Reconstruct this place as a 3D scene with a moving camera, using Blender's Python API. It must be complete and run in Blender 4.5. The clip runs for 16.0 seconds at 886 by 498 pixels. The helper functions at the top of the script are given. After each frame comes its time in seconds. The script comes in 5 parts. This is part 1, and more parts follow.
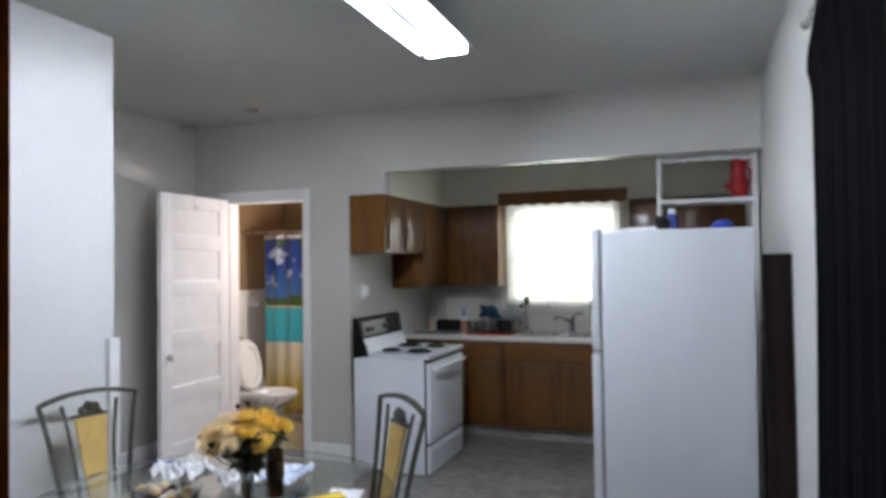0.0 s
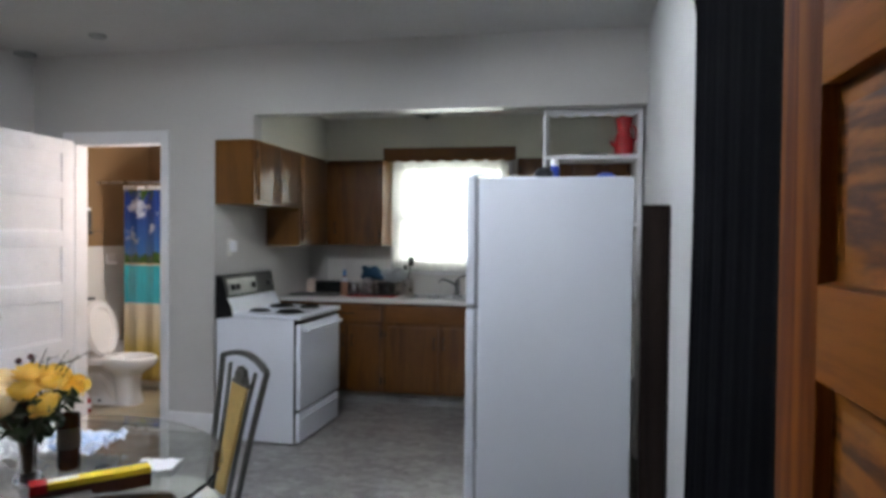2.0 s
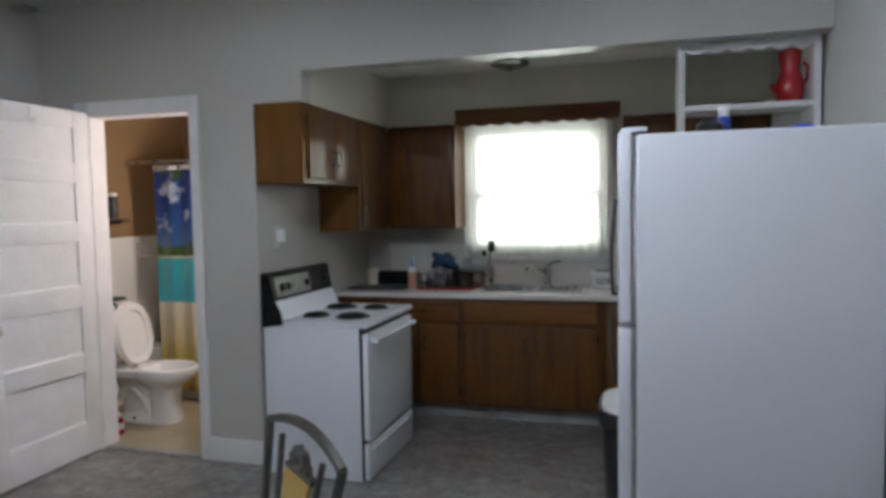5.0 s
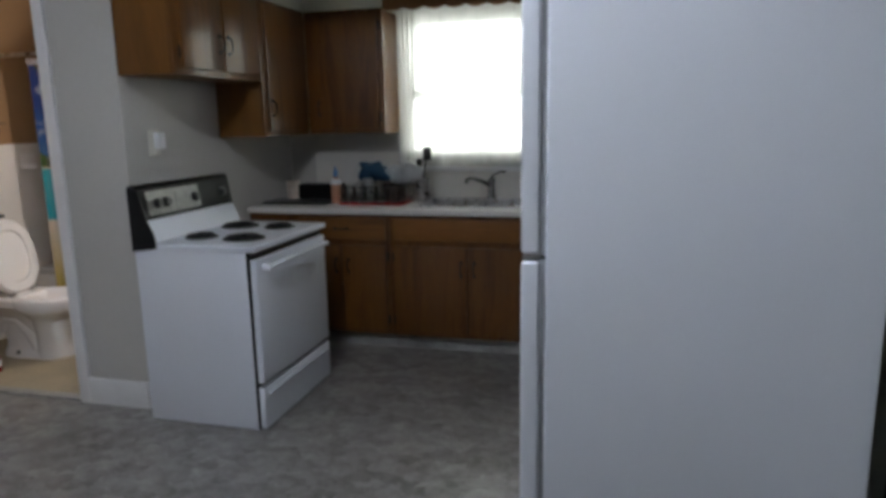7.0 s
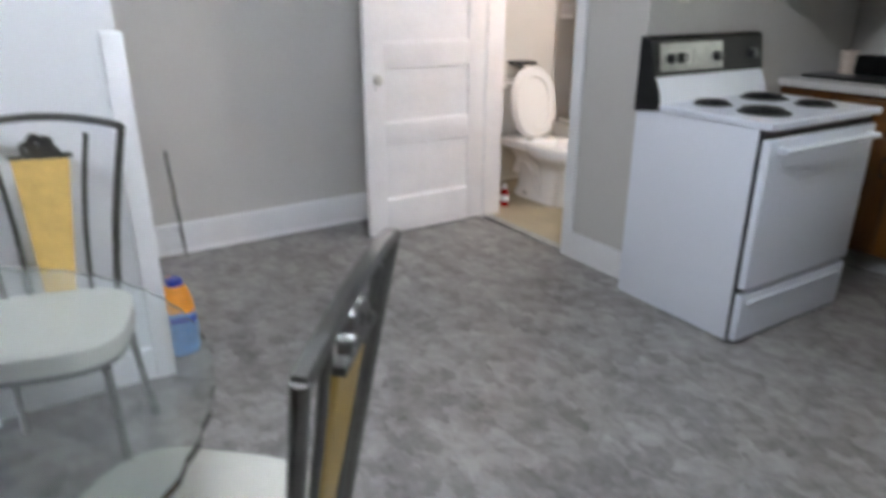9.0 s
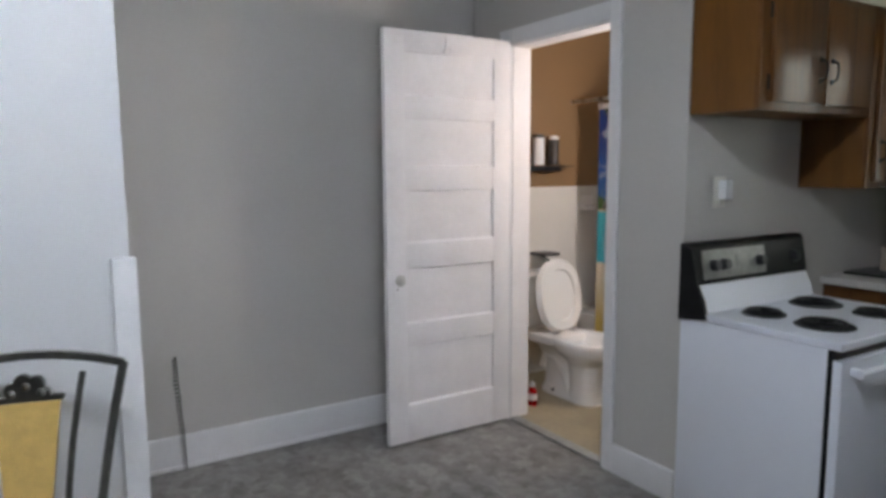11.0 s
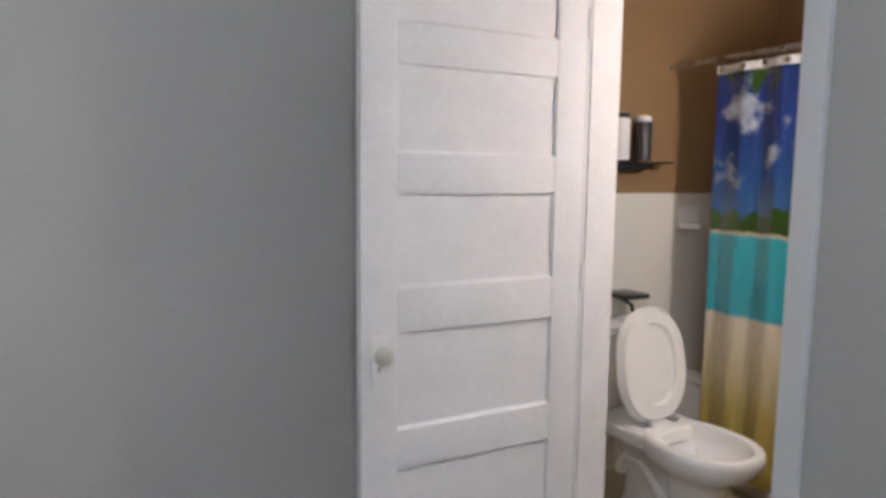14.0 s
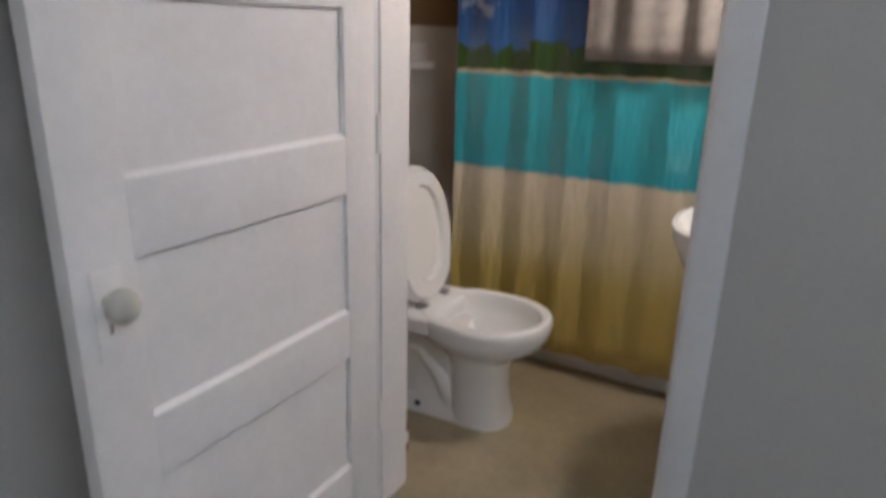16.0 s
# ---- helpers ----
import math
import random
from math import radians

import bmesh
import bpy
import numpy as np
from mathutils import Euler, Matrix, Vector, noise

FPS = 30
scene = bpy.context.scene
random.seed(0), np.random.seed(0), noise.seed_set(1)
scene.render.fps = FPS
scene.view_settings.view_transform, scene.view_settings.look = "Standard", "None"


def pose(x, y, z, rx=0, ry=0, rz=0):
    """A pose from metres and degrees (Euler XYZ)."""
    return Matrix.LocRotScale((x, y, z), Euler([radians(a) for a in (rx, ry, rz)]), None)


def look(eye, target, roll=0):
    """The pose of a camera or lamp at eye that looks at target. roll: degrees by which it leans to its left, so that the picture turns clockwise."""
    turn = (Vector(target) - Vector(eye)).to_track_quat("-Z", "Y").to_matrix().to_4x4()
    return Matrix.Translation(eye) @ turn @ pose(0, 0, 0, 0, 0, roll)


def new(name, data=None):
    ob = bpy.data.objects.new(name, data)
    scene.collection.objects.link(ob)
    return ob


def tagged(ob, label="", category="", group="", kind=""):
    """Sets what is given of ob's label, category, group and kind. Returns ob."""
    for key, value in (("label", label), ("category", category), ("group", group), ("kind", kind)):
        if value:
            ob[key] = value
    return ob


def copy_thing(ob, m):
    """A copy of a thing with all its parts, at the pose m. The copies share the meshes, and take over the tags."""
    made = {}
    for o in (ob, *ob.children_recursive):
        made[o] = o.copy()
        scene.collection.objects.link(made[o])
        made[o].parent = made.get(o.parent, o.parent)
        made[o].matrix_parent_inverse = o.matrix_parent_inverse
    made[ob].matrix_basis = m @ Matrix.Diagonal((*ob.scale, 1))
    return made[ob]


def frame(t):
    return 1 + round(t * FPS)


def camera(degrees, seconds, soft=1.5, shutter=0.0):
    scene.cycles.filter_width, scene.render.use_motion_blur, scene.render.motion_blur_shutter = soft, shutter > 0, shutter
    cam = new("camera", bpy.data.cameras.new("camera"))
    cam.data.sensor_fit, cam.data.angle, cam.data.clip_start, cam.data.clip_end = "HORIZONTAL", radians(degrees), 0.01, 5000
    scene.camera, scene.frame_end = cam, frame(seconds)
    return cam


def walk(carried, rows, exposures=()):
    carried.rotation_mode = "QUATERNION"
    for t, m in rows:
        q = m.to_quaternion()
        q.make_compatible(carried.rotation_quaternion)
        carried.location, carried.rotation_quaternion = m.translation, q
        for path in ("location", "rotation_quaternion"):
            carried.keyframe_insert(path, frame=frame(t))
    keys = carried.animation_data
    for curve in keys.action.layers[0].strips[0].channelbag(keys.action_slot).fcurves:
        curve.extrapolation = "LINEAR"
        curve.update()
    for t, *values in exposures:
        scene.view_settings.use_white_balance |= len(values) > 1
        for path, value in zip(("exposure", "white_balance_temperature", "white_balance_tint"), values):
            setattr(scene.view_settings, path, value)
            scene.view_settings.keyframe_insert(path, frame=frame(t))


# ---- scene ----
cam = camera(67.0, 16.0, soft=3.6, shutter=0.4)
PATH = [
    (0, (-0.040, 1.582, 1.552), (-0.733, 3.457, 1.594), -0.73),
    (0.5, (-0.019, 1.560, 1.543), (-0.585, 3.478, 1.590), -0.43),
    (1, (-0.001, 1.603, 1.516), (-0.452, 3.551, 1.518), 0.20),
    (1.5, (0.029, 1.749, 1.457), (-0.373, 3.708, 1.409), 1.73),
    (2, (0.024, 1.931, 1.430), (-0.387, 3.888, 1.390), 0.60),
    (2.5, (-0.030, 2.103, 1.405), (-0.425, 4.060, 1.286), -0.39),
    (3, (-0.172, 2.331, 1.423), (-0.512, 4.300, 1.334), 0.02),
    (3.5, (-0.264, 2.493, 1.490), (-0.817, 4.411, 1.369), -1.92),
    (6, (-0.538, 3.191, 1.460), (-1.078, 5.113, 1.337), -0.42),
    (6.5, (-0.427, 3.415, 1.414), (-1.078, 5.285, 1.133), 0.04),
    (7, (-0.316, 3.535, 1.412), (-0.802, 5.437, 1.032), -1.09),
    (7.5, (-0.365, 3.679, 1.288), (-0.915, 5.500, 0.668), 1.49),
    (8, (-0.465, 3.889, 1.274), (-1.267, 5.578, 0.565), 0.14),
    (8.5, (-0.489, 3.949, 1.259), (-1.772, 5.293, 0.521), 0.98),
    (9, (-0.499, 3.903, 1.302), (-2.068, 4.915, 0.586), 0.14),
    (9.5, (-0.604, 3.863, 1.400), (-2.329, 4.802, 1.025), -2.14),
    (12, (-0.971, 4.276, 1.437), (-2.654, 5.334, 1.219), 0.42),
    (12.5, (-1.200, 4.496, 1.436), (-2.993, 5.349, 1.197), 1.46),
    (13, (-1.447, 4.668, 1.406), (-3.225, 5.560, 1.199), 1.02),
    (13.5, (-1.763, 4.753, 1.459), (-3.547, 5.627, 1.224), -1.24),
    (14, (-2.000, 4.830, 1.378), (-3.752, 5.769, 1.155), 0.67),
    (14.5, (-2.258, 4.922, 1.358), (-3.890, 6.015, 0.982), 0.13),
    (15, (-2.452, 4.939, 1.264), (-3.789, 6.279, 0.619), 0.27),
    (15.5, (-2.631, 4.903, 1.230), (-3.641, 6.431, 0.429), 1.12),
    (16, (-2.787, 4.966, 1.282), (-3.719, 6.624, 0.661), 1.45),
]
walk(cam, [(t, look(eye, target, roll)) for t, eye, target, roll in PATH],
     [(0.0, 0.56), (1.5, 0.44), (2.5, 0.48), (3.5, 0.46), (6.0, -0.11), (6.5, -0.13), (7.0, -0.05), (7.5, 0.2), (8.5, 0.70), (9.0, 0.84), (9.5, 0.80), (12.0, 0.0), (12.5, 0.02), (13.0, 0.16), (14.0, 0.25), (15.0, 0.05), (15.5, -0.08), (16.0, -0.05)])

# ---- light ----
world = bpy.data.worlds.new("world")
scene.world = world
world.use_nodes = True
_wn = world.node_tree.nodes
_sky = _wn.new("ShaderNodeTexSky")
_sky.sky_type = "NISHITA"
_sky.sun_disc = False
_sky.sun_elevation, _sky.sun_rotation = radians(48), radians(40)
world.node_tree.links.new(_sky.outputs[0], _wn["Background"].inputs[0])
_wn["Background"].inputs[1].default_value = 0.1


def lamp(name, kind, m, energy, color, size=0.1, size_y=None, angle=None):
    data = bpy.data.lights.new(name, kind)
    data.energy, data.color = energy, color
    if kind == "AREA":
        data.shape = "RECTANGLE"
        data.size, data.size_y = size, size_y or size
    elif kind == "SUN":
        data.angle = angle
    else:
        data.shadow_soft_size = size
    ob = new(name, data)
    ob.matrix_world = m
    return ob


lamp("sun", "SUN", look((0, 30, 33), (-3, 0, 0)), 2.0, (1.0, 0.95, 0.88), angle=radians(6))
# added fill in the windowless front room behind the entrance, the bathroom's wall lamp over the sink, out of view
lamp("front_room_fill", "AREA", look((-1.0, -2.0, 1.6), (-0.6, 4.0, 1.2)), 11, (0.82, 0.87, 1.0), 1.6, 1.3)
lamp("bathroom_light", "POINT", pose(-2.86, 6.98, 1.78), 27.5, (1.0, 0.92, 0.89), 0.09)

# ---- materials ----


def mat(name, color, rough=0.5, metal=0.0, scale=8.0, vary=0.08, bump=0.05, fine=60.0, color2=None, coat=0.0, spec=0.5):
    """A surface with broad and fine variation in colour, gloss and relief."""
    m = bpy.data.materials.new(name)
    m.use_nodes = True
    n, l = m.node_tree.nodes, m.node_tree.links
    b = n["Principled BSDF"]
    tc = n.new("ShaderNodeTexCoord")
    n1, n2 = n.new("ShaderNodeTexNoise"), n.new("ShaderNodeTexNoise")
    n1.inputs["Scale"].default_value, n1.inputs["Detail"].default_value = scale, 5
    n2.inputs["Scale"].default_value, n2.inputs["Detail"].default_value = fine, 3
    l.new(tc.outputs["Object"], n1.inputs["Vector"])
    l.new(tc.outputs["Object"], n2.inputs["Vector"])
    c2 = color2 or tuple(c * (1 - 2.2 * vary) for c in color)
    c1 = color if color2 else tuple(min(1, c * (1 + vary)) for c in color)
    r = n.new("ShaderNodeValToRGB")
    r.color_ramp.elements[0].position, r.color_ramp.elements[1].position = 0.32, 0.68
    r.color_ramp.elements[0].color, r.color_ramp.elements[1].color = (*c2, 1), (*c1, 1)
    mx = n.new("ShaderNodeMath")
    mx.operation, mx.use_clamp = "MULTIPLY_ADD", True
    mx.inputs[1].default_value = 0.35
    l.new(n2.outputs["Fac"], mx.inputs[0])
    sc = n.new("ShaderNodeMath")
    sc.operation, sc.inputs[1].default_value = "MULTIPLY_ADD", 0.65
    sc.inputs[2].default_value = 0.0
    l.new(n1.outputs["Fac"], sc.inputs[0])
    l.new(sc.outputs[0], mx.inputs[2])
    l.new(mx.outputs[0], r.inputs["Fac"])
    l.new(r.outputs["Color"], b.inputs["Base Color"])
    rr = n.new("ShaderNodeMapRange")
    rr.inputs["To Min"].default_value, rr.inputs["To Max"].default_value = max(0.02, rough * 0.82), min(1, rough * 1.18)
    l.new(n1.outputs["Fac"], rr.inputs["Value"])
    l.new(rr.outputs[0], b.inputs["Roughness"])
    b.inputs["Metallic"].default_value = metal
    b.inputs["Coat Weight"].default_value = coat
    b.inputs["Specular IOR Level"].default_value = spec
    if bump:
        bp = n.new("ShaderNodeBump")
        bp.inputs["Strength"].default_value, bp.inputs["Distance"].default_value = bump, 0.01
        l.new(n2.outputs["Fac"], bp.inputs["Height"])
        l.new(bp.outputs[0], b.inputs["Normal"])
    return m


def wood(name, dark, light, axis="Z", rough=0.38, coat=0.25, ring=9.0, fine=70.0, figure=0.16, stretch=0.09, lines=16, spec=0.5):
    """Varnished wood: stretched rings and pores along one axis."""
    m = bpy.data.materials.new(name)
    m.use_nodes = True
    n, l = m.node_tree.nodes, m.node_tree.links
    b = n["Principled BSDF"]
    tc, mp = n.new("ShaderNodeTexCoord"), n.new("ShaderNodeMapping")
    mp.inputs["Scale"].default_value = {"X": (stretch, 1, 1), "Y": (1, stretch, 1), "Z": (1, 1, stretch)}[axis]
    oi = n.new("ShaderNodeObjectInfo")
    l.new(oi.outputs["Random"], mp.inputs["Location"])
    l.new(tc.outputs["Object"], mp.inputs["Vector"])
    n1 = n.new("ShaderNodeTexNoise")
    n1.inputs["Scale"].default_value, n1.inputs["Detail"].default_value, n1.inputs["Distortion"].default_value = ring, 5, 1.6
    n2 = n.new("ShaderNodeTexNoise")
    n2.inputs["Scale"].default_value, n2.inputs["Detail"].default_value = fine * 2, 2
    l.new(mp.outputs[0], n1.inputs["Vector"])
    l.new(mp.outputs[0], n2.inputs["Vector"])
    w = n.new("ShaderNodeMath")
    w.operation, w.inputs[1].default_value = "MULTIPLY", lines
    l.new(n1.outputs["Fac"], w.inputs[0])
    s = n.new("ShaderNodeMath")
    s.operation = "SINE"
    l.new(w.outputs[0], s.inputs[0])
    a = n.new("ShaderNodeMath")
    a.operation, a.inputs[1].default_value, a.inputs[2].default_value = "MULTIPLY_ADD", figure, 0.28
    l.new(s.outputs[0], a.inputs[0])
    a2 = n.new("ShaderNodeMath")
    a2.operation, a2.inputs[1].default_value = "MULTIPLY_ADD", 0.45
    l.new(n2.outputs["Fac"], a2.inputs[0])
    l.new(a.outputs[0], a2.inputs[2])
    r = n.new("ShaderNodeValToRGB")
    r.color_ramp.elements[0].position, r.color_ramp.elements[1].position = 0.25, 0.75
    r.color_ramp.elements[0].color, r.color_ramp.elements[1].color = (*dark, 1), (*light, 1)
    l.new(a2.outputs[0], r.inputs["Fac"])
    l.new(r.outputs["Color"], b.inputs["Base Color"])
    b.inputs["Specular IOR Level"].default_value = spec
    b.inputs["Roughness"].default_value, b.inputs["Coat Weight"].default_value, b.inputs["Coat Roughness"].default_value = rough, coat, 0.16
    bp = n.new("ShaderNodeBump")
    bp.inputs["Strength"].default_value, bp.inputs["Distance"].default_value = 0.06, 0.004
    l.new(n2.outputs["Fac"], bp.inputs["Height"])
    l.new(bp.outputs[0], b.inputs["Normal"])
    return m


def glow(name, color, strength):
    m = bpy.data.materials.new(name)
    m.use_nodes = True
    b = m.node_tree.nodes["Principled BSDF"]
    b.inputs["Base Color"].default_value = (*color, 1)
    b.inputs["Emission Color"].default_value, b.inputs["Emission Strength"].default_value = (*color, 1), strength
    return m


def glass(name, color=(1, 1, 1), rough=0.0, ior=1.45):
    m = bpy.data.materials.new(name)
    m.use_nodes = True
    b = m.node_tree.nodes["Principled BSDF"]
    b.inputs["Base Color"].default_value = (*color, 1)
    b.inputs["Roughness"].default_value, b.inputs["IOR"].default_value, b.inputs["Transmission Weight"].default_value = rough, ior, 1.0
    return m


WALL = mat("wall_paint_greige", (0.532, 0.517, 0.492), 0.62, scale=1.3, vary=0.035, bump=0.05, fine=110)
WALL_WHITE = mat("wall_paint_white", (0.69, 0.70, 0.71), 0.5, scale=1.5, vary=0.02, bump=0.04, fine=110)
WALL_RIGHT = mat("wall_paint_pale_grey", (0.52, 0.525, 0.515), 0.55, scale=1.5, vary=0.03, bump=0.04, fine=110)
# kitchen ceiling whiter than CEIL, standing in for window light on it
KITCHEN_CEIL_LIT = mat("kitchen_ceiling_lit_paint", (0.82, 0.82, 0.78), 0.7, scale=1.2, vary=0.03, bump=0.06)
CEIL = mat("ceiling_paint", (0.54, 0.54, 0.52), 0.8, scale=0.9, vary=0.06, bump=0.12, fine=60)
TRIM = mat("trim_paint_white", (0.80, 0.80, 0.81), 0.36, scale=5, vary=0.03, bump=0.03)
DOOR_WHITE = mat("door_paint_white", (0.90, 0.88, 0.88), 0.6, scale=6, vary=0.03, bump=0.06, fine=45, spec=0.25)
TAN = mat("bath_paint_tan", (0.285, 0.178, 0.09), 0.55, scale=1.5, vary=0.05, bump=0.05, fine=100)
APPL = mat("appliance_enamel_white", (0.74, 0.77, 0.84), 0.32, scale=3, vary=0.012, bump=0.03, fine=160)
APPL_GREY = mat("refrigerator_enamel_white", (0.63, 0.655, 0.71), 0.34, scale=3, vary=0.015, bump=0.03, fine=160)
BLACK_DULL = mat("dull_black_enamel", (0.006, 0.006, 0.007), 0.4, scale=20, vary=0.1, bump=0.02, spec=0.18)
CERAMIC = mat("ceramic_white", (0.88, 0.865, 0.85), 0.12, scale=3, vary=0.01, bump=0.0)
BLACK = mat("black_plastic", (0.016, 0.016, 0.018), 0.3, scale=20, vary=0.1, bump=0.02)
BLACK_METAL = mat("burner_black", (0.012, 0.012, 0.013), 0.5, 0.3, scale=40, vary=0.1, bump=0.1)
PLATE = mat("control_plate_steel", (0.19, 0.19, 0.19), 0.34, 1.0, scale=30, vary=0.1, bump=0.02)
STEEL = mat("brushed_steel", (0.52, 0.52, 0.53), 0.28, 1.0, scale=30, vary=0.06, bump=0.03)
PEWTER = mat("pewter_metal", (0.14, 0.14, 0.13), 0.30, 0.85, scale=25, vary=0.1, bump=0.05, coat=0.8)
CHROME = mat("chrome", (0.7, 0.7, 0.72), 0.1, 1.0, scale=30, vary=0.03, bump=0.0)
FABRIC_BLACK = mat("black_cloth", (0.0022, 0.0022, 0.003), 0.95, scale=14, vary=0.25, bump=0.2, fine=300, spec=0.02)
CUSHION = mat("cushion_vinyl_cream", (0.48, 0.47, 0.42), 0.5, scale=10, vary=0.04, bump=0.1, fine=150)
RATTAN = mat("chair_back_yellow", (0.62, 0.42, 0.13), 0.55, scale=30, vary=0.08, bump=0.25, fine=220)
COUNTER = mat("counter_laminate", (0.74, 0.72, 0.70), 0.25, scale=40, vary=0.03, bump=0.01)
KICK = mat("toe_kick_grey", (0.34, 0.34, 0.33), 0.5, scale=6, vary=0.2, bump=0.1)
BATH_FLOOR = mat("bath_floor_tan", (0.40, 0.335, 0.22), 0.4, scale=4, vary=0.1, bump=0.05, fine=40)
WOOD_V = wood("cabinet_wood_upright", (0.058, 0.019, 0.0025), (0.142, 0.052, 0.0075), "Z", 0.46, 0.55, ring=6.0, spec=0.3)
WOOD_H = wood("cabinet_wood_level", (0.085, 0.028, 0.004), (0.195, 0.074, 0.012), "X", 0.44, 0.10, ring=6.0, spec=0.4)
WOOD_SIDE = wood("cabinet_side_plywood", (0.095, 0.036, 0.0045), (0.155, 0.062, 0.009), "Z", 0.48, 0.05, 4, spec=0.35)
WOOD_DARK = wood("dark_veneer", (0.006, 0.004, 0.0032), (0.016, 0.010, 0.008), "Z", 0.5, 0.0, 5, spec=0.1)
DOOR_WOOD_V = wood("door_fir_upright", (0.080, 0.018, 0.002), (0.18, 0.050, 0.005), "Z", 0.7, 0.0, 7, figure=0.24, spec=0.06)
DOOR_WOOD_H = wood("door_fir_level", (0.105, 0.026, 0.002), (0.225, 0.070, 0.006), "X", 0.68, 0.0, 6, figure=0.24, spec=0.08)
DOOR_PANEL = wood("door_fir_figured", (0.060, 0.015, 0.0015), (0.25, 0.082, 0.007), "X", 0.5, 0.04, 3.4, figure=0.25, stretch=0.26, lines=52, spec=0.15)
GLASS_CLEAR = glass("window_glass")
GLASS_GREEN = glass("table_glass", (0.90, 0.955, 0.935))
SHEER = mat("sheer_white", (0.86, 0.86, 0.85), 0.9, scale=20, vary=0.03, bump=0.1, fine=300)
TUBE = glow("lit_tube", (0.848, 0.905, 1.0), 112.0)


def petal(name, color, color2):
    """Thin petals that let some light through, paler towards their rims."""
    m = mat(name, color, 0.6, scale=25, vary=0.15, bump=0.05, color2=color2)
    n, l = m.node_tree.nodes, m.node_tree.links
    tl, mx = n.new("ShaderNodeBsdfTranslucent"), n.new("ShaderNodeMixShader")
    l.new(n["Color Ramp"].outputs["Color"], tl.inputs["Color"])
    mx.inputs["Fac"].default_value = 0.4
    l.new(n["Principled BSDF"].outputs[0], mx.inputs[1])
    l.new(tl.outputs[0], mx.inputs[2])
    l.new(mx.outputs[0], n["Material Output"].inputs["Surface"])
    return m


PETAL = petal("petal_yellow", (0.93, 0.64, 0.07), (0.94, 0.74, 0.26))
PETAL_CREAM = petal("petal_cream", (0.96, 0.88, 0.68), (0.95, 0.76, 0.42))
LEAF = mat("leaf_green", (0.035, 0.06, 0.02), 0.5, scale=20, vary=0.3)
BERRY = mat("berry_dark_red", (0.06, 0.008, 0.012), 0.3)
STEM = mat("stem_brown", (0.06, 0.03, 0.015), 0.6)
RED = mat("red_plastic", (0.36, 0.010, 0.012), 0.22, scale=12, vary=0.2)
BLUE = mat("blue_plastic", (0.03, 0.07, 0.42), 0.3, scale=12, vary=0.2)
LIGHT_BLUE = mat("light_blue_wrapper", (0.13, 0.32, 0.66), 0.35, scale=12, vary=0.2)
FOIL = mat("silver_blue_wrapper", (0.74, 0.78, 0.84), 0.3, scale=9, vary=0.1, color2=(0.22, 0.38, 0.66), bump=0.2)
ORANGE = mat("orange_wrapper", (0.80, 0.30, 0.02), 0.35, scale=12, vary=0.15)
YELLOW = mat("yellow_carton", (0.80, 0.58, 0.02), 0.4, scale=10, vary=0.06)
MAROON = mat("dark_red_carton", (0.075, 0.016, 0.010), 0.45, scale=14, vary=0.2)
PAPER = mat("white_paper", (0.82, 0.83, 0.85), 0.6, scale=10, vary=0.03)
TAP_METAL = mat("worn_chrome", (0.28, 0.28, 0.28), 0.18, 1.0, scale=30, vary=0.05, bump=0.0)
TEAL = mat("blue_cloth", (0.012, 0.06, 0.12), 0.8)
AMBER = mat("brown_candle_glass", (0.075, 0.022, 0.008), 0.15, scale=12, vary=0.3)
TERRA = mat("peach_jar", (0.66, 0.55, 0.47), 0.3)
GREY_TOWEL = mat("grey_terry", (0.35, 0.32, 0.295), 0.95, scale=30, vary=0.1, bump=0.5, fine=350)
IVORY = mat("ivory_plastic", (0.66, 0.64, 0.58), 0.35, scale=10, vary=0.03)


